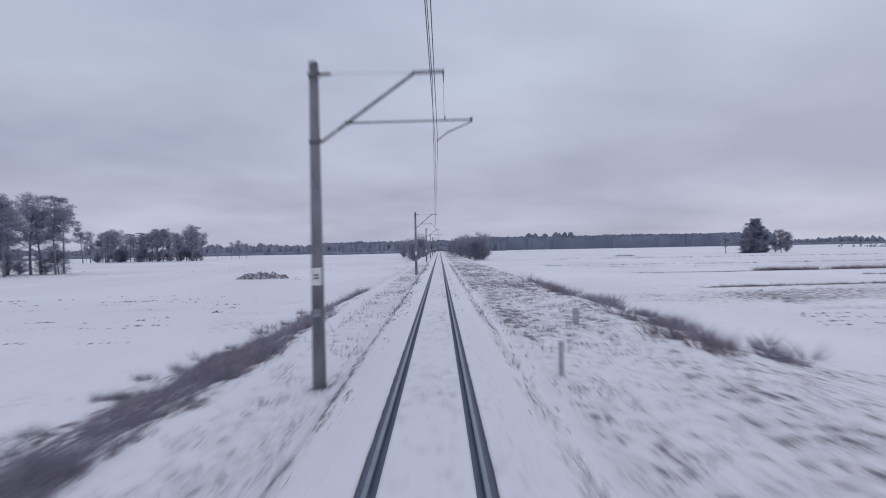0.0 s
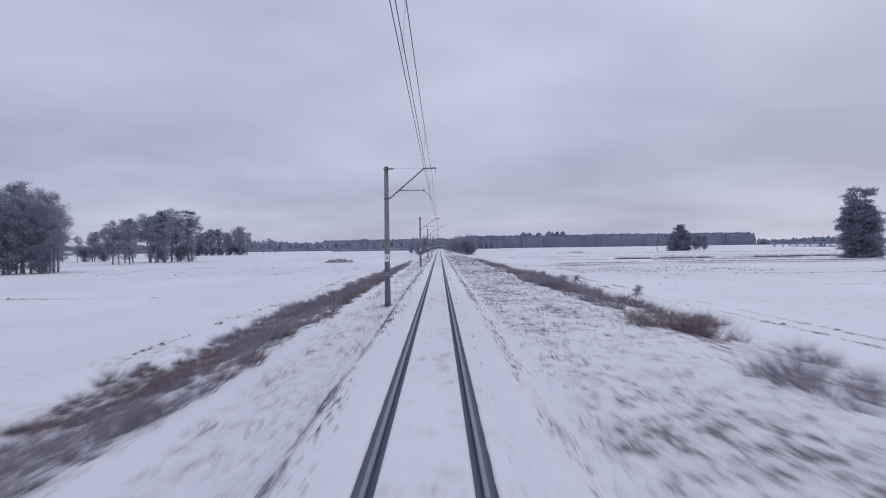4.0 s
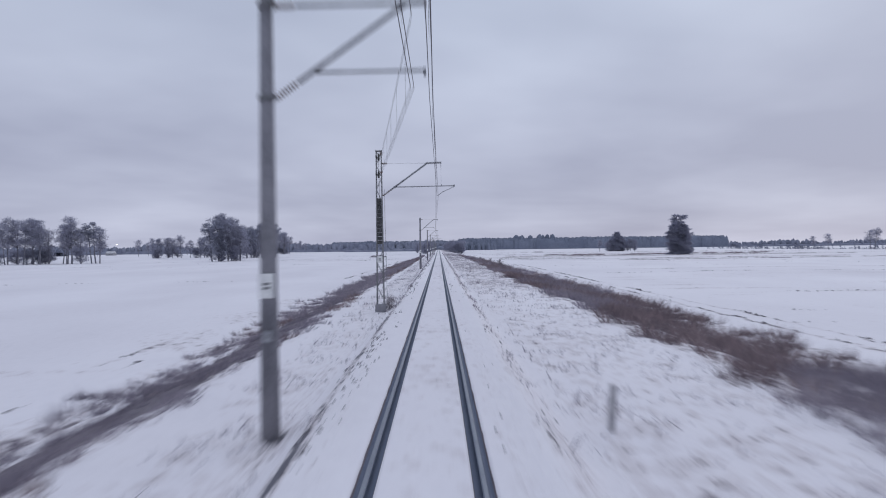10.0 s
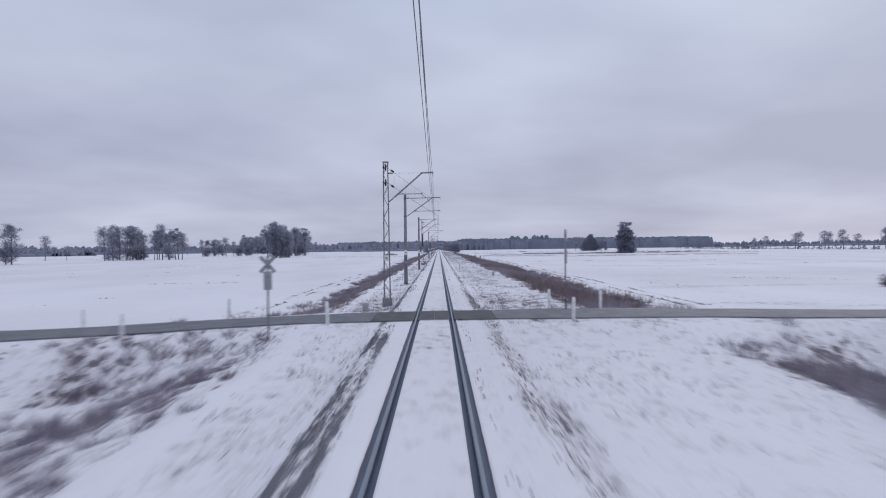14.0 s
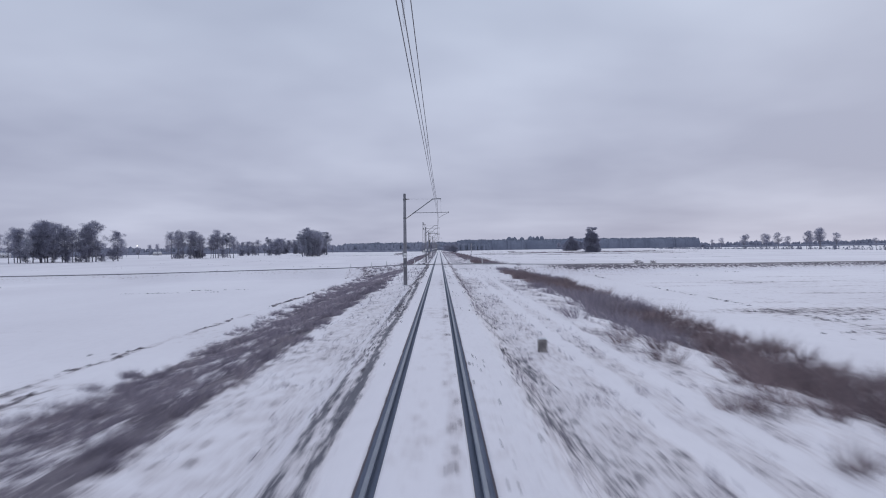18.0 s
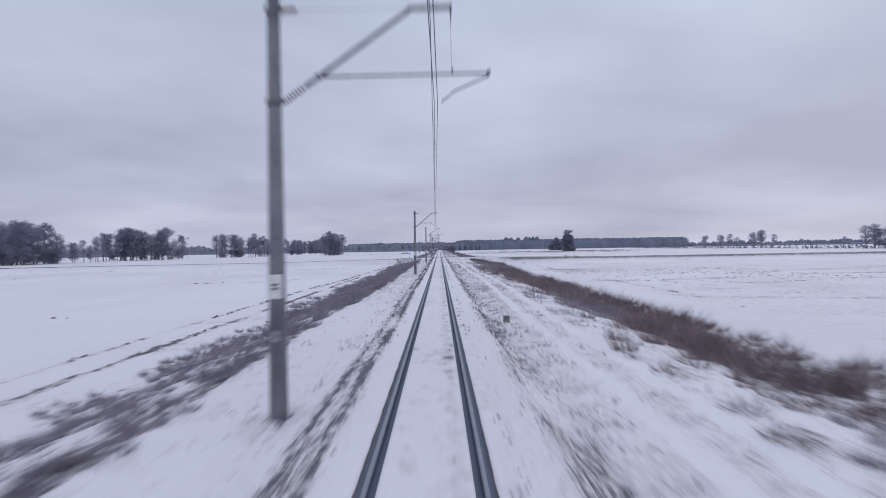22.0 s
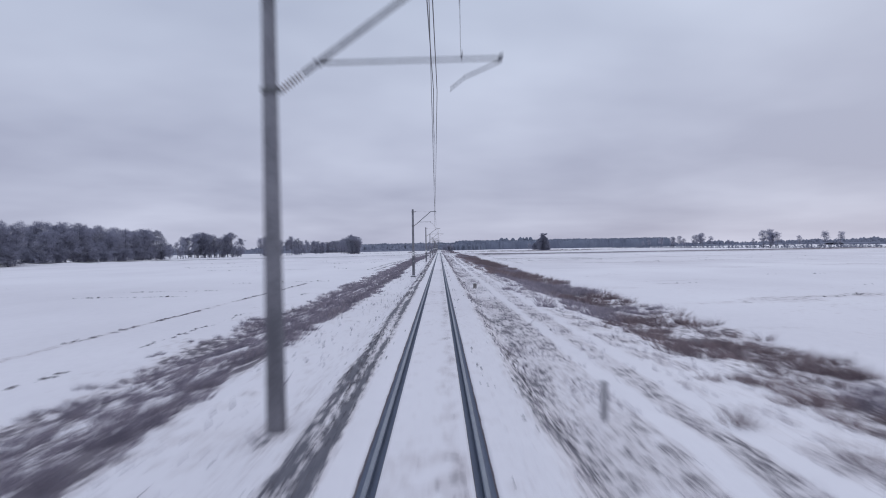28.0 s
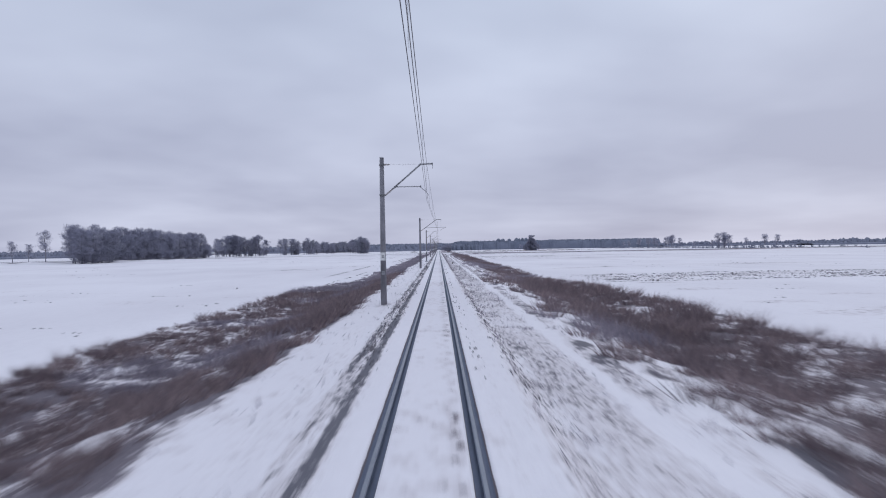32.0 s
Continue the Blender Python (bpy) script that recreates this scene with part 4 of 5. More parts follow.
# ---- trees ----
def branch_mesh(seed, height, kind):
    """A trunk with tapered limbs, and the tips that carry the crown."""
    r = random.Random(seed)
    bm = bmesh.new()
    tips = []
    lean = Vector((r.uniform(-0.05, 0.05), r.uniform(-0.05, 0.05), 1))
    pts, p = [Vector((0, 0, -0.4))], Vector((0, 0, -0.4))
    n = 7
    for k in range(n):
        p = p + lean * (height * 0.93 + 0.4) / n + Vector((r.uniform(-0.14, 0.14), r.uniform(-0.14, 0.14), 0)) * height / 14
        pts.append(p.copy())
    r0 = height * 0.0125 + 0.05
    rad = lambda u: r0 * (1 - u) ** 0.8 + 0.025
    for k in range(n):
        tube(bm, pts[k], pts[k + 1], rad(k / n), rad((k + 1) / n), 6, False)
    low = {"pine": 0.46, "alder": 0.36, "round": 0.12, "bush": 0.03, "thicket": 0.03, "column": 0.05, "oak": 0.02}[kind]
    count = {"pine": 20, "alder": 34, "round": 52, "bush": 26, "thicket": 30, "column": 64, "oak": 92}[kind]
    pad = height * {"pine": 0.040, "alder": 0.036, "round": 0.036, "bush": 0.07, "thicket": 0.075, "column": 0.034, "oak": 0.034}[kind]
    for _ in range(count):
        u = low + (0.97 - low) * r.random() ** (1.1 if kind == "oak" else 0.85)
        f = u * n
        k = min(int(f), n - 1)
        base = pts[k].lerp(pts[k + 1], f - k)
        ang = r.uniform(0, math.tau)
        v = (u - low) / (1 - low)
        if kind == "pine":
            length, rise = height * (0.20 * (1 - v) ** 0.5 + 0.07), 0.35
        elif kind == "alder":
            length, rise = height * (0.06 + 0.16 * math.sqrt(max(0.02, 1 - (v - 0.45) ** 2 * 3.0))), 0.55
        elif kind == "round":
            length, rise = height * (0.25 * math.sqrt(max(0.03, 1 - (v - 0.35) ** 2 * 1.8)) + 0.02), 0.55
        elif kind == "oak":
            length, rise = height * (0.100 + 0.125 * math.sin(math.pi * (0.30 + 0.60 * v))) * r.uniform(0.8, 1.12), 0.02 + 0.6 * v
        elif kind == "column":
            length, rise = height * (0.17 + 0.05 * math.sin(v * 9)) * (1.0 if v < 0.9 else 0.6), 0.45
        else:
            length, rise = height * 0.42, 0.9
        d = Vector((math.cos(ang), math.sin(ang), rise * r.uniform(0.5, 1.4))).normalized()
        end = base + d * length * r.uniform(0.6, 1.1)
        mid = base.lerp(end, 0.5) - Vector((0, 0, 0.06 * length))
        t = rad(u) * 0.5
        tube(bm, base, mid, t, t * 0.6, 4, False)
        tube(bm, mid, end, t * 0.6, 0.015, 3, False)
        tips.append((end, pad))
        for q in (0.4, 0.6, 0.85) if length > pad * 3 else (0.6,):
            c = base.lerp(end, q)
            e = c + Vector((r.uniform(-1, 1), r.uniform(-1, 1), r.uniform(-0.1, 0.9))) * length * 0.36
            tube(bm, c, e, t * 0.4, 0.012, 3, False)
            tips.append((e, pad * r.uniform(0.7, 1.1)))
    tips.append((pts[-1], pad))
    return bm, tips


def crown_mesh(tips, seed, per_tip, size, flat):
    """Sprays of twigs or needles: thin three-cornered pieces round every tip."""
    g = np.random.default_rng(seed)
    c = np.array([tuple(t[0]) for t in tips])
    ln = np.array([t[1] for t in tips])
    pick = np.repeat(np.arange(len(c)), per_tip)
    off = g.normal(size=(len(pick), 3)) * np.array([1, 1, flat]) * (ln[pick] * 0.62)[:, None]
    p = c[pick] + off
    d = off / (np.linalg.norm(off, axis=1, keepdims=True) + 1e-6) + g.normal(size=off.shape) * 0.6 + np.array([0, 0, 0.35])
    d /= np.linalg.norm(d, axis=1, keepdims=True)
    s = np.cross(d, g.normal(size=d.shape))
    s /= np.linalg.norm(s, axis=1, keepdims=True)
    lng = g.uniform(0.6, 1.4, (len(p), 1)) * size[0]
    wid = g.uniform(0.6, 1.4, (len(p), 1)) * size[1]
    a, b, e = p - s * wid, p + s * wid, p + d * lng
    v = np.stack([a, b, e], 1).reshape(-1, 3)
    v[:, 2] = np.maximum(v[:, 2], 0.05)
    return v, np.arange(len(v)).reshape(-1, 3)


TREE_KINDS = {
    "pine": dict(per=46, size=(0.42, 0.075), flat=0.42, mat=M_NEEDLE, label="tall slender pine with a bare trunk and high dark crown"),
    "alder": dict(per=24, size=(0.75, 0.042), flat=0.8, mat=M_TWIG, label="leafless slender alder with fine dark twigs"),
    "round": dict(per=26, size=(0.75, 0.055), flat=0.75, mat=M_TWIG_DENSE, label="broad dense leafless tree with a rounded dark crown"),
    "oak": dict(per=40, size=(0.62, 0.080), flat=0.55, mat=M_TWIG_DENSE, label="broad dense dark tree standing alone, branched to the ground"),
    "column": dict(per=30, size=(0.55, 0.080), flat=0.6, mat=M_NEEDLE, label="narrow dense dark tree overgrown to the ground"),
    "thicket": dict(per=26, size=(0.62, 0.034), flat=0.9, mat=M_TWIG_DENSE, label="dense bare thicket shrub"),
    "bush": dict(per=22, size=(0.60, 0.030), flat=0.9, mat=M_BUSH, label="dense bare thicket shrub"),
}
MODELS = {}


def tree(kind, seed, x, y, height, group, slim=1.0):
    """A tree of a kind; repeats share their meshes and differ in turn and size."""
    key = (kind, seed)
    low_one = kind in ("bush", "thicket")
    base_h = 6.0 if low_one else 16.0
    first_one = key not in MODELS
    if first_one:
        spec = TREE_KINDS[kind]
        root = thing("shrub" if low_one else "tree", spec["label"], "shrub" if low_one else "tree")
        bm, tips = branch_mesh(seed * 31 + 5, base_h, kind)
        part("trunk", bm, M_BARK, root, "dark rough bark", True)
        v, f = crown_mesh(tips, seed, spec["per"], spec["size"], spec["flat"])
        crown = new("crown", raw_mesh("crown", v, f, spec["mat"]))
        crown.parent = root
        MODELS[key] = root
    root = MODELS[key]
    s = height / base_h
    m = pose(x, y, stand(x, y, 0.1), 0, 0, random.uniform(0, 360))
    if first_one:
        ob = root
        ob.matrix_basis = m
    else:
        ob = copy_thing(root, m)
    w = s * slim * random.uniform(0.9, 1.12)
    ob.scale = (w, w, s)
    spec = TREE_KINDS[kind]
    word = "shrub" if low_one else "tree"
    where = {"undergrowth": " among the grove's trunks", "thicket by the line": " beside the railway", "low bushes in the ditch": " in the snowy ditch", "bushes beyond the lane": " in the snowy field"}.get(group, "")
    return tagged(ob, spec["label"] + where, word, group)


def stand_of(group, count, x0, x1, y0, y1, low, high, kinds):
    for k in range(count):
        kind = random.choice(kinds)
        x = x0 + (x1 - x0) * (k + random.uniform(0.1, 0.9)) / count
        tree(kind, random.randint(0, 3), x, random.uniform(y0, y1), random.uniform(low, high), group)


# groves on the mast side, far to near
stand_of("grove beyond the fields", 34, -204, -137, 372, 398, 15, 21, ["alder", "pine", "alder"])
stand_of("grove by the long field", 16, -120, -98, 154, 176, 16, 21.5, ["pine", "alder", "pine"])
stand_of("grove by the long field", 3, -113, -104, 126, 134, 12, 15.5, ["pine", "round"])
for x, y, h, k in ((-95.0, 50, 16.8, "pine"), (-92.8, 54, 20.8, "round"), (-91.6, 48, 18.8, "column"), (-89.6, 54, 18.4, "alder"), (-88.0, 49, 17.2, "alder"), (-85.4, 57, 16.2, "alder"), (-83.2, 50, 13.5, "alder"), (-90.0, 60, 18.2, "round")):
    tree(k, random.randint(0, 3), x, y, h, "dense clump in the field")
stand_of("slender grove", 18, -188, -144, 46, 60, 15, 20.5, ["alder", "pine", "alder"])
stand_of("grove behind the clump", 9, -190, -145, 198, 214, 11, 16, ["alder", "round"])
stand_of("tall grove", 22, -225, -179, -70, -36, 17, 23, ["alder", "alder", "round"])
stand_of("tall grove", 4, -218, -206, -98, -78, 13, 16, ["alder", "pine"])
stand_of("tall grove", 4, -216, -204, -122, -106, 10, 14, ["round", "alder"])
for row_x in (0, 9, 18):
    for k in range(22):
        near = -380 + 1.7 * row_x
        y = near - (near + 138) * (k + random.uniform(0.1, 0.9)) / 22
        gap = y - float(road_y(-190 - (y + 394) * 0.075 - row_x))
        y += math.copysign(max(0, 5 - abs(gap)), gap)
        tree(random.choice(["round", "round", "alder"]), random.randint(0, 3), -190 - (y + 394) * 0.075 - row_x, y, random.uniform(16.4, 23.2) * (1 - 0.40 * math.exp(-((y + 316) / 9) ** 2) - 0.32 * math.exp(-((y + 250) / 10) ** 2) - 0.16 * math.exp(-((y + 382) / 9) ** 2)), "dense wood", 1.15)
for x, y, h in ((-250, -308, 21), (-262, -306, 12), (-276, -300, 14), (-228, 65, 15), (-219, 71, 9), (-264, 353, 15), (-258, 360, 12), (-280, 831, 18), (-300, 700, 17), (-268, 690, 14), (-330, 250, 10), (-345, 190, 9), (-322, 270, 8), (-300, 560, 15), (-240, 600, 14), (-152, 500, 14), (-148, 505, 12), (-157, 498, 13), (-170, 470, 12), (-402, 505, 16), (-394, 512, 14), (-388, 500, 16), (-380, 508, 15), (-374, 503, 13)):
    tree("alder", random.randint(0, 3), x, y, h, "lone trees")
# undergrowth that closes the feet of the groves
for x0, x1, y0, y1, count in ((-119, -98, 154, 176, 4), (-96, -83, 46, 60, 3), (-187, -144, 42, 68, 6), (-224, -180, -70, -36, 8), (-204, -137, 375, 395, 26), (-190, -145, 198, 214, 8)):
    for _ in range(count):
        tree("thicket", random.randint(0, 3), random.uniform(x0, x1), random.uniform(y0, y1), random.uniform(3, 7), "undergrowth", 1.5)
for k in range(34):
    y = -378 + 240 * (k + random.random()) / 34
    gap = y - float(road_y(-190 - (y + 394) * 0.075))
    y += math.copysign(max(0, 7 - abs(gap)), gap)
    tree("thicket", k % 4, -186 - (y + 394) * 0.075 - random.uniform(0, 8), y, random.uniform(4, 8), "undergrowth", 2.0)
# trees on the other side
for x, y, h, k in ((116.4, 89, 19.6, "oak"), (113.4, 88.5, 14.2, "oak")):
    tree(k, random.randint(0, 1), x, y, h, "lone clump of trees", 1.05)
for x, y, h in ((115, 86.5, 3.5), (118, 86, 4), (120, 89, 3.5)):
    tree("thicket", random.randint(0, 3), x, y, h, "undergrowth", 1.0)
for x, y, h, k in ((141, 292, 15.5, "oak"), (146, 296, 12.5, "oak"), (135, 286, 10, "oak"), (127, 290, 9, "alder"), (151, 316, 11, "oak"), (151, 289, 10, "round"), (154.5, 291, 9.0, "round"), (131, 282, 6, "thicket"), (138, 284, 5, "thicket"), (149, 290, 5, "thicket"), (156, 294, 4, "thicket")):
    tree(k, random.randint(0, 1), x, y, h, "copse across the field", 1.25)
for x, y, h, k in ((282, 196, 14, "pine"), (288, 170, 14, "pine"), (290, 151, 14.5, "pine"), (294, 110, 15, "pine"), (296, 99, 17, "pine"), (291, 90, 15, "pine"), (299, 84, 13, "alder"), (286, 128, 11, "alder"),
                   (286, -72, 17, "pine"), (289, -66, 15, "pine"), (283, -79, 13, "round"), (291, -110, 10, "alder"), (290, -146, 13, "pine"), (296, -155, 12, "pine"), (284, 250, 12, "pine"), (280, 262, 10, "alder"), (300, 40, 8, "alder"), (292, -30, 9, "alder"), (292, 94, 16, "pine"), (288, 104, 14, "pine"), (281, -70, 16, "pine"), (287, -84, 14, "pine"), (284, 160, 13, "pine"), (285, 205, 13, "pine")):
    tree("alder" if k == "pine" else k, random.randint(0, 3), x, y, h, "row of trees along the far lane", 1.1)
# thicket where the line runs towards the wood
for x, y, h in ((10.0, 243, 5.4), (11.8, 247, 6.8), (14.2, 250, 8.2), (16.6, 248, 8.0), (15.8, 258, 8.4), (12.0, 262, 7.4), (17.4, 262, 6.6), (9.4, 262, 6.8), (8.6, 276, 6.6), (12.4, 276, 7.8), (7.4, 292, 6.4), (10.4, 296, 7.6), (6.6, 318, 6.2), (9.2, 326, 7.2), (6.4, 350, 6.6),
                (-9.6, 256, 7.4), (-8.0, 266, 8.2), (-10.6, 270, 6.6), (-6.8, 282, 6.6), (-9.2, 290, 8.0), (-12, 300, 6.0), (-7.4, 318, 7.2), (-14, 330, 8.0), (-10, 360, 8.0), (-18, 345, 8.4), (-11, 390, 9.0)):
    tree("thicket", random.randint(0, 3), x, y, h, "thicket by the line", 0.95)
for x, y, h in ((11.5, -104, 1.2), (11.0, -118, 1.2), (11.8, -8, 1.0), (13.0, -22, 1.1), (16.2, 11.5, 0.9), (15.2, 4.5, 0.9), (17.2, -9, 0.9), (18.2, -31, 1.0), (10.8, -99, 1.0), (-2.45, -191.6, 0.75)):
    tree("bush", random.randint(0, 3), x, y, h, "low bushes in the ditch", 1.5)
for x, y, h in ((49.3, -246, 1.3), (52.6, -248, 1.1), (51.2, -243, 0.8)):
    tree("bush", random.randint(0, 3), x, y, h, "bushes beyond the lane", 2.0)
tree("oak", 1, 119.6, 90, 14.6, "lone clump of trees", 1.05)
for x, y, h in ((-87.0, 53, 16.8), (-84.6, 54, 15.0), (-93.8, 57, 17.5)):
    tree("alder", random.randint(0, 3), x, y, h, "dense clump in the field")


# ---- distant woods ----
def wood_trees(rows, seed, uneven):
    """Places and heights of the trees of a belt: rows of (x0, y0, x1, y1, low, high, count)."""
    g = np.random.default_rng(seed)
    out = []
    for x0, y0, x1, y1, low, high, count in rows:
        u = g.random(count)
        X = x0 + (x1 - x0) * u + g.normal(0, 4, count)
        Y = y0 + (y1 - y0) * u + g.uniform(0, 60, count)
        H = g.uniform(low, high, count) * (1 + uneven * ((0.62 + 0.6 * field_noise(X, Y, 70, 21)) * g.choice([0.7, 1.0, 1.0, 1.15], count) - 1))
        out.append(np.stack([X, Y, land(X, Y) - 0.5, H], -1))
    return np.concatenate(out), g


def wood_body(rows, sink):
    """The closed inside of a belt: one low ridge under the crowns of each row."""
    V, Q, n0 = [], [], 0
    for x0, y0, x1, y1, low, high, count in rows:
        n = max(4, int(math.hypot(x1 - x0, y1 - y0) / 6))
        u = np.linspace(0, 1, n)
        x, y = x0 + (x1 - x0) * u, y0 + (y1 - y0) * u
        n1, n2 = field_noise(x, y, 13, 81), field_noise(x, y, 31, 82)
        y = y - 6 + 7 * n1
        z, h = land(x, y) - 0.5, low * sink * (0.86 + 0.16 * n1 + 0.12 * n2)
        ring = [np.stack([x, y + dy, z + h * k], -1) for dy, k in ((0, 0), (-1.0, 0.55), (2.5, 0.88), (8, 1.0), (50, 1.0), (62, 0))]
        V.append(np.stack(ring, 1).reshape(-1, 3))
        i = np.arange(n * 6).reshape(n, 6) + n0
        Q.append(np.stack([i[:-1, :-1], i[1:, :-1], i[1:, 1:], i[:-1, 1:]], -1).reshape(-1, 4))
        n0 += n * 6
    return np.concatenate(V), np.concatenate(Q)


def far_wood(name, label, rows, mat, seed, uneven, width, profile, sink):
    """A far closed belt of trees, each a tapered uneven crown; profile: share of height and of width."""
    T, g = wood_trees(rows, seed, uneven)
    n, sides, levels = len(T), 6, len(profile)
    ang = np.arange(sides) * math.tau / sides + g.uniform(0, 6, (n, 1))
    w = T[:, 3] * g.uniform(*width, n)
    V = np.zeros((n, levels, sides, 3))
    for k, (hz, wr) in enumerate(profile):
        r = (w * wr)[:, None] * g.uniform(0.7, 1.25, (n, sides))
        V[:, k, :, 0] = T[:, None, 0] + np.cos(ang) * r
        V[:, k, :, 1] = T[:, None, 1] + np.sin(ang) * r
        V[:, k, :, 2] = T[:, None, 2] + T[:, None, 3] * (hz + g.normal(0, 0.02, (n, sides)) * (hz > 0))
    i = np.arange(n * levels * sides).reshape(n, levels, sides)
    j = np.roll(i, -1, 2)
    q = np.stack([i[:, :-1], j[:, :-1], j[:, 1:], i[:, 1:]], -1).reshape(-1, 4)
    bv, bq = wood_body([r for r in rows if r[6] > 60], sink)
    V, q = np.concatenate([V.reshape(-1, 3), bv]), np.concatenate([q, bq + n * levels * sides])
    return tagged(new(name, raw_mesh(name, V, q, mat, True)), label, "forest", kind="stuff")


CONIFER = ((0.0, 1.0), (0.50, 1.05), (0.78, 0.92), (0.93, 0.58), (1.0, 0.14))
BROADLEAF = ((0.0, 0.5), (0.20, 0.9), (0.55, 1.0), (0.85, 0.70), (1.0, 0.15))
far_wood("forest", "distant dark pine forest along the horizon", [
    (-260, 1400, 80, 1420, 22, 25, 480), (60, 1420, 712, 1390, 26.5, 29, 1100), (60, 1470, 712, 1440, 28.5, 31, 500), (180, 1440, 300, 1440, 35, 40, 16), (30, 1300, 130, 1290, 12, 20, 60)], M_HAZED_PINES, 3, 0.10, (0.15, 0.24), CONIFER, 0.97)
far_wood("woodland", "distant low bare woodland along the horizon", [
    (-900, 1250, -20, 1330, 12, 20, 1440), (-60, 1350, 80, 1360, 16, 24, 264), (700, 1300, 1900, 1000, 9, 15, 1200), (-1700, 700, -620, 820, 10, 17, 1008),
    (-900, 400, -560, 640, 8, 13, 360), (700, 500, 1500, 200, 7, 12, 528), (-160, 900, -20, 1040, 7, 11, 192), (-760, 100, -560, 330, 7, 12, 264), (800, -250, 1200, 250, 6, 11, 384), (-900, -400, -700, 60, 8, 14, 384)], M_HAZED_FAR_TWIG, 4, 1.0, (0.22, 0.36), BROADLEAF, 0.62)


def hedge(name, label, rows, mat, seed):
    """A far bare hedge: open sprays of twigs."""
    T, g = wood_trees(rows, seed, 1.0)
    V = []
    for x, y, z, h in T:
        w, k = h * g.uniform(0.22, 0.36), 26
        hh, a = g.random(k) ** 0.7, g.uniform(0, math.tau, k)
        rr = w * np.sqrt(np.clip(1 - hh ** 3, 0.05, 1)) * g.uniform(0.4, 1, k)
        c = np.stack([x + np.cos(a) * rr, y + np.sin(a) * rr, z + h * (0.08 + 0.9 * hh)], -1)
        d = g.normal(size=(k, 2, 3)) * (h * 0.085)
        V.append(np.stack([c + d[:, 0], c - d[:, 0] * 0.6 + d[:, 1], c - d[:, 1]], 1).reshape(-1, 3))
    v = np.concatenate(V)
    tagged(new(name, raw_mesh(name, v, np.arange(len(v)).reshape(-1, 3), mat)), label, "hedge", kind="stuff")


hedge("hedgerow", "low bare hedgerow along the far lane", [(284, 420, 290, -320, 1.6, 4.2, 520), (286, 400, 292, -300, 0.6, 1.6, 700)], M_HAZED_FAR_TWIG, 6)


# ---- houses far off ----
def house(x, y, w, d, h, turn, label):
    root = thing("house", label, "house", "farmsteads", at=(x, y, stand(x, y)))
    root.rotation_euler = (0, 0, radians(turn))
    bm = bmesh.new()
    block(bm, (0, 0, h / 2 - 0.3), (w, d, h + 0.6))
    walls = part("wall", bm, M_WALL, root, "pale rendered wall")
    bm = bmesh.new()
    q = [bm.verts.new(p) for p in ((-w / 2 - 0.4, -d / 2 - 0.5, h), (w / 2 + 0.4, -d / 2 - 0.5, h), (w / 2 + 0.4, d / 2 + 0.5, h), (-w / 2 - 0.4, d / 2 + 0.5, h), (-w / 2 - 0.4, 0, h + d * 0.4), (w / 2 + 0.4, 0, h + d * 0.4))]
    for f in ((0, 1, 5, 4), (2, 3, 4, 5), (1, 2, 5), (3, 0, 4), (3, 2, 1, 0)):
        bm.faces.new([q[i] for i in f])
    part("roof", bm, M_ROOF, root, "snowy gabled roof")
    for k in range(max(2, int(w / 4))):
        bm = bmesh.new()
        block(bm, (-w / 2 + (k + 0.5) * w / max(2, int(w / 4)), -d / 2 - 0.02, h * 0.55), (1.2, 0.08, 1.4), 0.02)
        part("window", bm, M_BLACK, walls, "dark window")


house(-1000, 1790, 22, 10, 6, 12, "pale rendered farmhouse far across the fields")
house(-560, 900, 14, 9, 4, -8, "pale low farm building far across the fields")
house(-520, 380, 12, 8, 3.6, 20, "pale low farm building far across the fields")


# ---- tall yard lamp far behind the woods ----
def yard_lamp(x, y, h):
    root = thing("yard_lamp", "tall lit yard lamp far across the fields", "lamp", at=(x, y, stand(x, y)))
    part("pole", tube(bmesh.new(), (0, 0, -0.5), (0, 0, h), 0.45, 0.22, 8), M_STEEL, root, "", True)
    for dx in (-2.2, 2.2):
        bm = tube(bmesh.new(), (0, 0, h - 0.6), (dx, 0, h), 0.15, sides=6)
        block(bm, (dx, 0, h + 0.1), (1.6, 1.6, 0.5), 0.1)
        arm = part("arm", bm, M_STEEL, root)
        bm = bmesh.new()
        bmesh.ops.create_uvsphere(bm, u_segments=10, v_segments=6, radius=1.3)
        bmesh.ops.transform(bm, matrix=Matrix.Translation((dx, -0.4, h - 0.8)), verts=bm.verts)
        part("glowing_bowl", bm, M_LAMP, arm, "bright white lamp bowl", True)


yard_lamp(-1370, 2580, 36)


# ---- heaps of muck in the fields ----
def heap(x, y, w, d, h, seed, name, label):
    g = np.random.default_rng(seed)
    n = 26
    u, v = np.meshgrid(np.linspace(-1, 1, n), np.linspace(-1, 1, n))
    r = np.clip(1 - (u ** 2 + v ** 2), 0, 1)
    z = h * r ** 0.5 * (0.35 + 0.9 * field_noise(u * 9 + seed, v * 3, 1.0, seed)) - 0.06
    X, Y = x + u * w / 2, y + v * d / 2
    Z = land(X, Y) + z
    i = np.arange(n * n).reshape(n, n)
    q = np.stack([i[:-1, :-1], i[:-1, 1:], i[1:, 1:], i[1:, :-1]], -1).reshape(-1, 4)
    me = raw_mesh(name, np.stack([X, Y, Z], -1).reshape(-1, 3), q, M_GROUND)
    layer = me.attributes.new("bare", "FLOAT", "POINT")
    layer.data.foreach_set("value", np.full(n * n, 0.60, np.float32))
    tagged(new(name, me), label, "mound", "mounds in the fields")


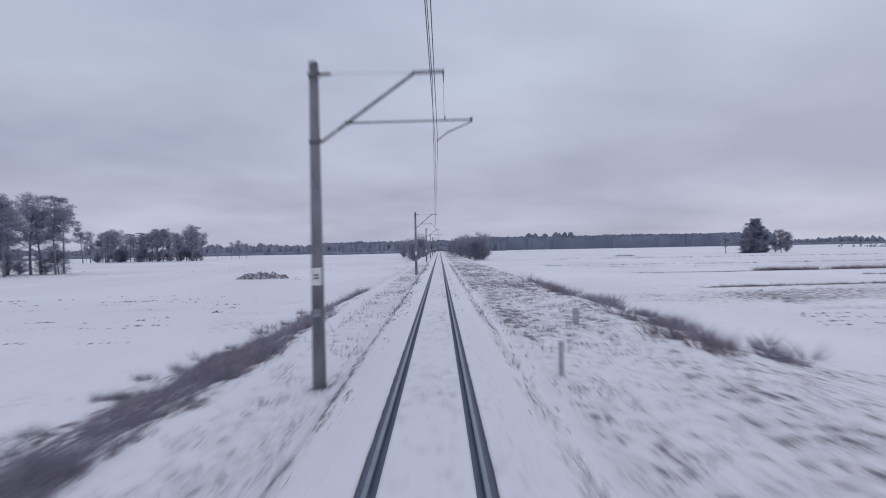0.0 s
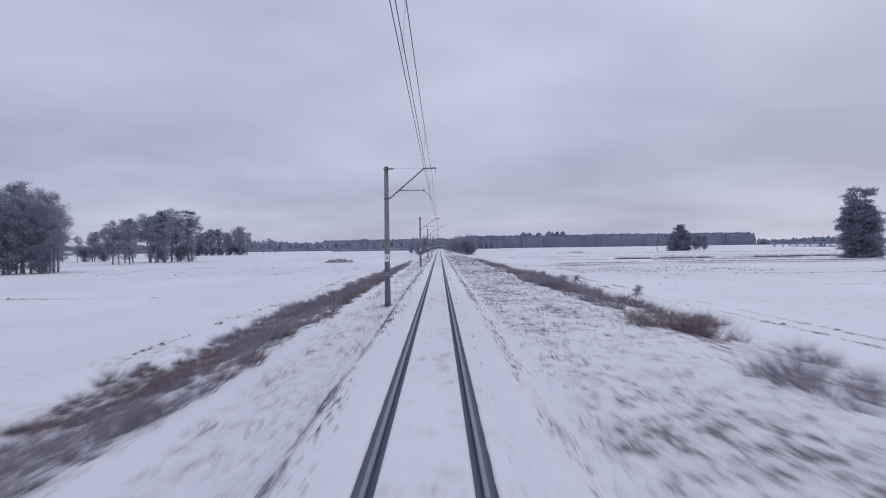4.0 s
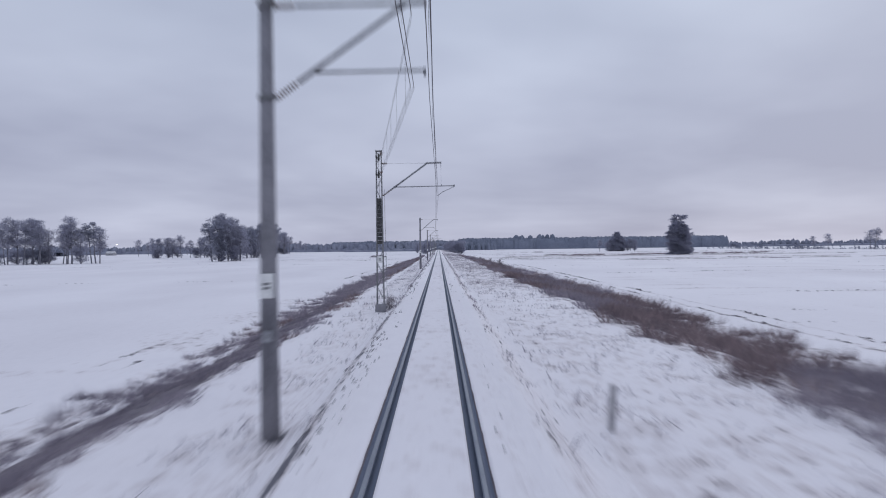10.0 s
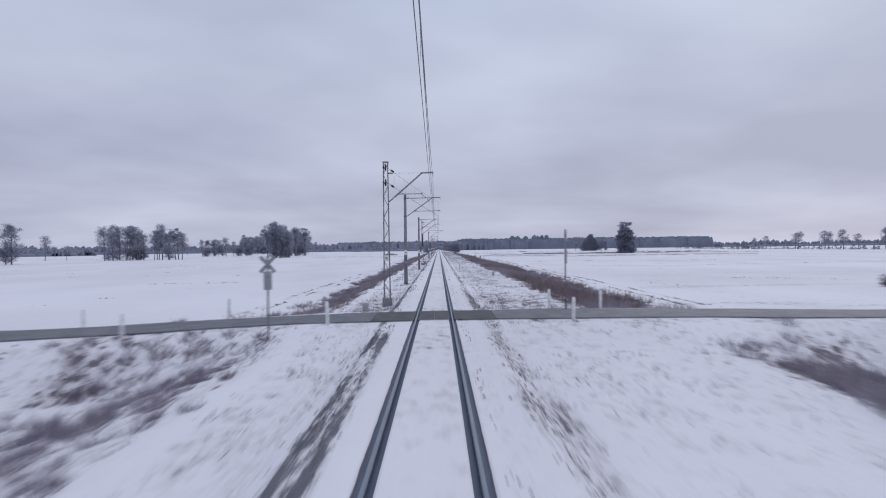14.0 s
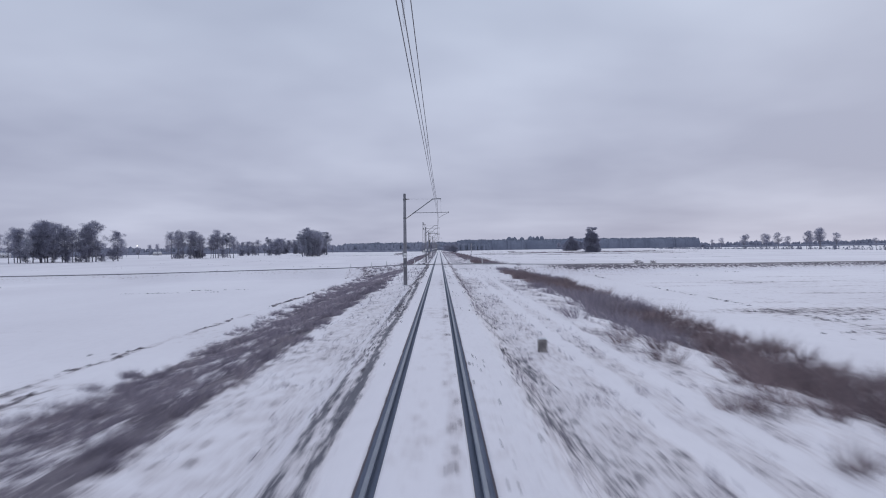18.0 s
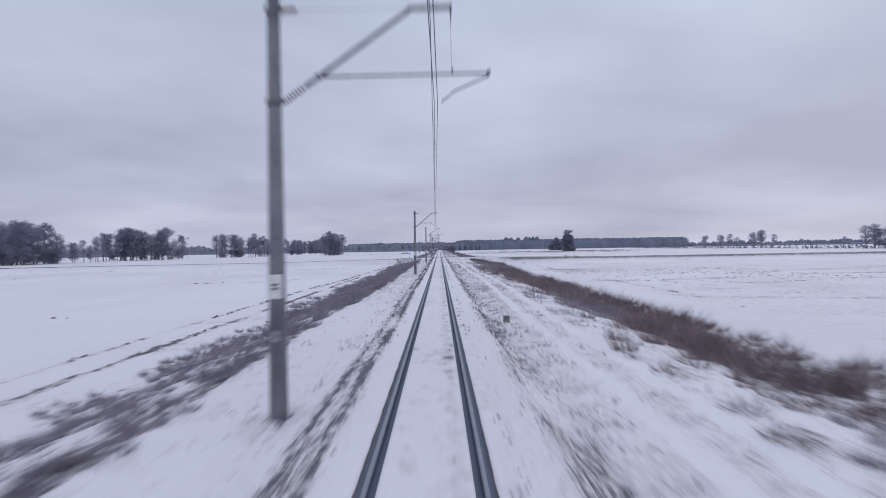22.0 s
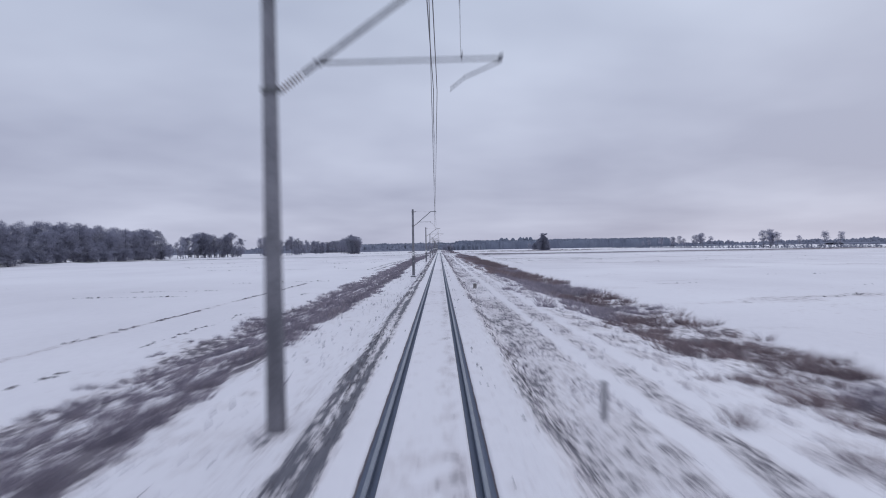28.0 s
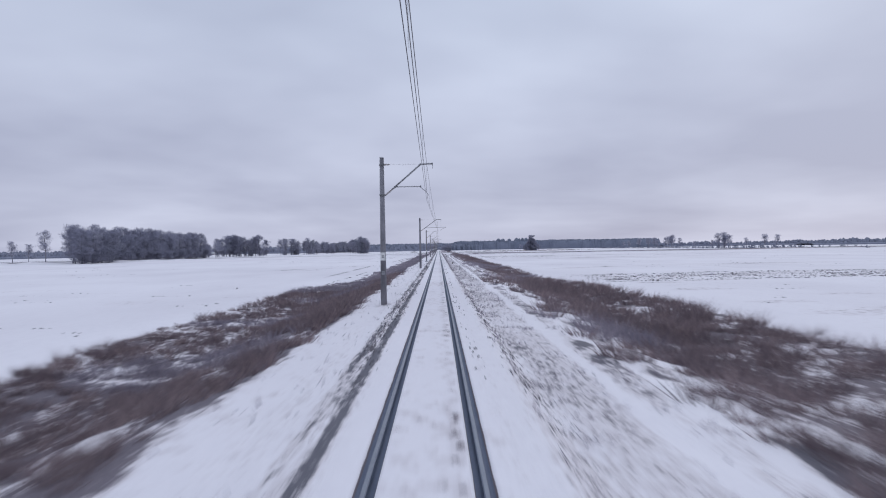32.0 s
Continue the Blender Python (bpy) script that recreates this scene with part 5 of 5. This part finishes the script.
heap(-31.6, 118, 9.5, 5, 1.25, 2, "mound", "long dark mound of muck dusted with snow")
heap(74, 262, 9, 5, 0.7, 3, "mound", "low dark mound of muck dusted with snow")


# ---- dead growth ----
def blades(name, label, mat, x, y, height, width, lean, seed):
    """Single stalks standing on the land."""
    g = np.random.default_rng(seed)
    n = len(x)
    z = land(x, y) - 0.03
    a = g.uniform(0, math.tau, n)
    s = np.stack([np.cos(a), np.sin(a) * 0.5, 0 * a], -1) * (width * g.uniform(0.6, 1.4, n))[:, None]
    b = g.uniform(0, math.tau, n)
    tilt = np.abs(g.normal(0, lean, n))
    top = np.stack([np.cos(b) * tilt, np.sin(b) * tilt, np.ones(n)], -1) * height[:, None]
    p = np.stack([x, y, z], -1)
    v = np.stack([p - s, p + s, p + top], 1).reshape(-1, 3)
    tagged(new(name, raw_mesh(name, v, np.arange(3 * n).reshape(-1, 3), mat)), label, "grass", kind="stuff")


def scatter(count, x0, x1, y0, y1, keep, seed):
    """Places kept by a chance that depends on where they are."""
    g = np.random.default_rng(seed)
    x, y = g.uniform(x0, x1, count), g.uniform(y0, y1, count)
    k = g.random(count) < keep(x, y)
    return x[k], y[k], g


def clumpy(x, y, size, seed, low, high):
    return step(low, high, field_noise(x, y, size, seed) * 0.65 + field_noise(x, y, size * 0.4, seed + 1) * 0.35)


def off_lane(x, y):
    return np.abs(y - road_y(x)) > ROAD_HALF + 0.7


def keep_left(x, y):
    i, o, d = along(LEFT_DITCH, y, 1), along(LEFT_DITCH, y, 2), along(LEFT_DITCH, y, 3)
    w = 1.4 * (field_noise(x, y, 6, 31) - 0.5)
    inside = step(i + 0.2, i - 0.6, x + w * 0.5) * step(o - 0.8, o + 0.3, x + w)
    strip = 0.5 * np.exp(-((x - i + 0.9) / 0.6) ** 4) * (y < -340)
    shrubby = np.exp(-((x + 7.6) / 1.4) ** 4 - ((y + 297.5) / 2.4) ** 4) + np.exp(-((x + 8.6) / 1.2) ** 4 - ((y + 306) / 1.8) ** 4)
    return np.clip(inside * (0.5 * cover(x, y, d, 32) + 0.5 * d * (0.2 + 1.6 * step(0.3, 0.7, field_noise(x, y, 1.1, 35))) + strip) + 0.9 * trench(x, y) + 0.8 * shrubby, 0, 1) * (1 - 0.92 * open_snow(x, y)) * off_lane(x, y)


def keep_right(x, y):
    i, o, d = along(RIGHT_DITCH, y, 1), along(RIGHT_DITCH, y, 2), along(RIGHT_DITCH, y, 3)
    w = 1.4 * (field_noise(x, y, 6, 41) - 0.5)
    inside = step(i - 0.4, i + 0.5, x + w) * step(o + 0.5, o - 0.5, x + w * 0.6)
    edge = np.where(y < -350, np.where(y > -642, 0.12, 0.55) + np.where(y > -642, 0.88, 0.45) * step(i + 1.5, i + 4.5, x), 1.0)
    bunch = np.where(y > -115, 0.12 + 1.25 * step(0.42, 0.62, field_noise(x, y, 4.5, 45)), 1.0)
    return np.clip(inside * edge * cover(x, y, d, 42) * bunch, 0, 1) * (1 - 0.92 * open_snow(x, y)) * off_lane(x, y)


def tufts(name, label, mat, x, y, size, height, per, seed):
    """Rounded clumps of stalks that lean out from their middle."""
    g = np.random.default_rng(seed)
    k = np.repeat(np.arange(len(x)), per)
    a, u = g.uniform(0, math.tau, len(k)), np.sqrt(g.random(len(k)))
    r = size[k] * u
    px, py = x[k] + np.cos(a) * r, y[k] + np.sin(a) * r
    pz = land(px, py) - 0.03
    h = height[k] * (1 - 0.55 * u * u) * g.uniform(0.6, 1.25, len(k))
    out = 0.35 + 0.95 * u
    top = np.stack([np.cos(a) * out + g.normal(0, 0.3, len(k)), np.sin(a) * out + g.normal(0, 0.3, len(k)), np.full(len(k), 1.25)], -1)
    top *= (h / 1.25)[:, None]
    b = g.uniform(0, math.tau, len(k))
    s = np.stack([np.cos(b), np.sin(b) * 0.5, 0 * b], -1) * (0.021 * g.uniform(0.6, 1.4, len(k)))[:, None]
    p = np.stack([px, py, pz], -1)
    v = np.stack([p - s, p + s, p + top], 1).reshape(-1, 3)
    tagged(new(name, raw_mesh(name, v, np.arange(len(v)).reshape(-1, 3), mat)), label, "grass", kind="stuff")


def keep_verge(x, y):
    b = bareness(x, y)
    i = along(RIGHT_DITCH, y, 1)
    return step(0.08, 0.45, b) * clumpy(x, y, 0.8, 51, 0.50, 0.64) * np.where((x < 0) & (y < -340), 0.45, 1.0) * ((x < -1.8) | (x > 1.9)) * off_lane(x, y)


x, y, g = scatter(38000, -20.5, -4.2, -790, 60, keep_left, 11)
size = g.uniform(0.16, 0.44, len(x)) * np.where((y < -455) & (y > -642), 0.72, 1.0)
tall = (0.16 + 0.85 * size) * np.where(y < -640, 1.15, np.where(y > -40, 1.3, np.where(y > -170, 1.05, 0.9))) * (0.65 + 0.7 * field_noise(x, y, 6, 33)) * (1 - 0.5 * np.clip(trench(x, y), 0, 1))
brown = field_noise(x, y, 9, 34) + 0.4 * step(-620, -680, y) + np.where(y < -300, 0.10, 0.35) * step(-6.4, -5.6, x) - 0.30 * step(-278, -284, y) * step(-655, -640, y) - 0.4 * np.clip(trench(x, y), 0, 1) > 0.72
for pick, label, mat, seed in ((~brown, "dead grey weeds in clumps along the ditch", M_GREYGRASS, 12), (brown, "dead brown grass in clumps along the ditch", M_BROWN, 13)):
    tufts("ditch_growth", label, mat, x[pick], y[pick], size[pick], tall[pick], 38, seed)
x, y, g = scatter(19500, 5.0, 21.5, -790, 70, keep_right, 14)
size = g.uniform(0.26, 0.62, len(x))
tall = (0.24 + 1.05 * size) * (0.6 + 0.8 * field_noise(x, y, 6, 43)) * np.where(y > -115, 1.15, np.where(y > -345, 1.05, np.where(y > -480, 1.22, np.where(y > -650, 0.85, 1.15))))
grey = (field_noise(x, y, 10, 44) + 0.25 * step(-60, -20, y) - 0.25 * step(-600, -660, y)) > 0.62
for pick, label, mat, seed in ((~grey, "tall dead reddish-brown reeds in clumps", M_BROWN, 15), (grey, "dead grey-brown weeds in clumps along the ditch", M_GREYGRASS, 16)):
    tufts("reed_bed", label, mat, x[pick], y[pick], size[pick], tall[pick], 50, seed)
x, y, g = scatter(640000, -6.0, 10.5, -790, 130, keep_verge, 17)
blades("verge_grass", "thin tufts of dead grass through the snow", M_GREYGRASS, x, y, g.gamma(3.0, 0.036, len(x)) + 0.03, 0.018, 0.8, 18)


# ---- banks of dead grass between the fields ----
def bank_growth(rows, seed):
    g = np.random.default_rng(seed)
    X, Y, H = [], [], []
    for x0, y0, x1, y1, w, per, high in rows:
        n = int(math.hypot(x1 - x0, y1 - y0) * per)
        u = g.random(n)
        x, y = x0 + (x1 - x0) * u + g.normal(0, 0.4 * w, n), y0 + (y1 - y0) * u + g.normal(0, w, n)
        k = field_noise(x, y, 5, 71) > 0.30
        X.append(x[k]); Y.append(y[k]); H.append(high * g.uniform(0.5, 1.4, k.sum()))
    x, y = np.concatenate(X), np.concatenate(Y)
    tufts("bank_growth", "dead brown grass along the banks between fields", M_BROWN, x, y, g.uniform(0.2, 0.5, len(x)), np.concatenate(H), 14, seed + 1)


bank_growth([(34, 113, 60, 115, 0.7, 4.0, 0.22), (56, 115, 175, 122, 1.1, 15.0, 0.85), (26, 160, 200, 150, 0.6, 3.0, 0.35), (58, -9, 150, -10, 0.3, 9.0, 0.28), (70, 13, 150, 12, 0.3, 8.0, 0.28), (52, 92, 160, 98, 0.4, 8.0, 0.35), (40, 225, 260, 205, 0.8, 3.0, 0.4), (30, 72, 190, 71, 0.4, 6.0, 0.35)], 72)


# ---- clods of earth that stand through the snow ----
def clods(name, label, x, y, wide, high, seed, mat, drawn):
    """Low uneven lumps, half sunk, drawn out across the furrow."""
    g = np.random.default_rng(seed)
    n, sides = len(x), 5
    a = np.arange(sides) * math.tau / sides + g.uniform(0, 6, (n, 1))
    r = wide[:, None] * g.uniform(0.6, 1.3, (n, sides))
    px, py = x[:, None] + np.cos(a) * r * drawn, y[:, None] + np.sin(a) * r / drawn
    pz = np.repeat((land(x, y) - 0.05)[:, None], sides, 1)
    top = np.stack([x + g.normal(0, 0.4, n) * wide, y + g.normal(0, 0.2, n) * wide, land(x, y) + high], -1)
    v = np.concatenate([np.stack([px, py, pz], -1).reshape(-1, 3), top])
    i = np.arange(n * sides).reshape(n, sides)
    f = np.stack([i, np.roll(i, -1, 1), np.repeat((np.arange(n) + n * sides)[:, None], sides, 1)], -1).reshape(-1, 3)
    tagged(new(name, raw_mesh(name, v, f, mat)), label, "soil", kind="stuff")


def clod_spots(seed):
    """Strings of clods along the worn lines and a few loose ones in the fields."""
    g = np.random.default_rng(seed)
    cx, cy, along_x = [], [], []
    for x0, y0, x1, y1, w, k in FURROWS:
        length = math.hypot(x1 - x0, y1 - y0)
        if abs(x0) + abs(x1) > 700 or w > 4:
            continue
        u = g.random(int(min(length, 140) * 1.5 * k))
        u = u[field_noise(x0 + (x1 - x0) * u, y0 + (y1 - y0) * u, 6, 61) > 0.40]
        cx.append(x0 + (x1 - x0) * u + g.normal(0, 0.25 * w, len(u)))
        cy.append(y0 + (y1 - y0) * u + g.normal(0, 0.25 * w, len(u)))
        along_x.append(np.full(len(u), abs(x1 - x0) / length))
    for count, xa, xb in ((420, -120, -13), (520, 19, 150)):
        x, y = g.uniform(xa, xb, count), g.uniform(-720, 180, count)
        keep = field_noise(x * 0.5, y, 26, 62) > 0.55
        cx.append(x[keep]); cy.append(y[keep]); along_x.append(np.ones(keep.sum()))
    # ploughed strips beside the line
    for x0, x1, y0, y1, count in ((22, 75, -640, -616, 700), (22, 60, -418, -360, 260), (24, 60, 20, 46, 260), (-70, -18, 30, 75, 130)):
        x, y = g.uniform(x0, x1, count), g.uniform(y0, y1, count)
        cx.append(x); cy.append(y); along_x.append(np.ones(count))
    cx, cy, ax = np.concatenate(cx), np.concatenate(cy), np.concatenate(along_x)
    k = np.repeat(np.arange(len(cx)), g.integers(2, 8, len(cx)))
    spread = g.normal(0, 0.9, len(k))
    x, y = cx[k] + spread * ax[k] + g.normal(0, 0.08, len(k)), cy[k] + spread * (1 - ax[k]) + g.normal(0, 0.10, len(k))
    ok = off_lane(x, y) & np.where(x < 0, x < along(LEFT_DITCH, y, 2) - 0.5, x > along(RIGHT_DITCH, y, 2) + 0.5)
    return x[ok], y[ok], g


g = np.random.default_rng(65)
x = np.concatenate([g.normal(-1.82, 0.20, 30000), g.normal(2.25, 0.26, 13000), g.normal(1.15, 0.10, 3000)])
y = np.concatenate([g.uniform(-790, 120, 30000), g.uniform(-790, 120, 13000), g.uniform(-790, 120, 3000)])
late = step(-291, -297, y)
keep = (g.random(len(x)) < (0.30 + 0.40 * late) * step(0.40, 0.62, field_noise(x * 5, y * 0.5, 1.4, 66) * 0.6 + field_noise(x * 0, y, 6, 67) * 0.4)) & off_lane(x, y)
x, y = x[keep], y[keep]
clods("ballast_stones", "dark ballast stones showing along the swept snow", x, y, g.uniform(0.03, 0.075, len(x)), g.uniform(0.02, 0.06, len(x)), 68, M_BALLAST, 1.2)
x, y, g = clod_spots(63)
clods("field_clods", "dark clods of earth standing through the field snow", x, y, g.uniform(0.07, 0.20, len(x)), g.gamma(3.0, 0.018, len(x)), 64, M_SOIL, 1.5)
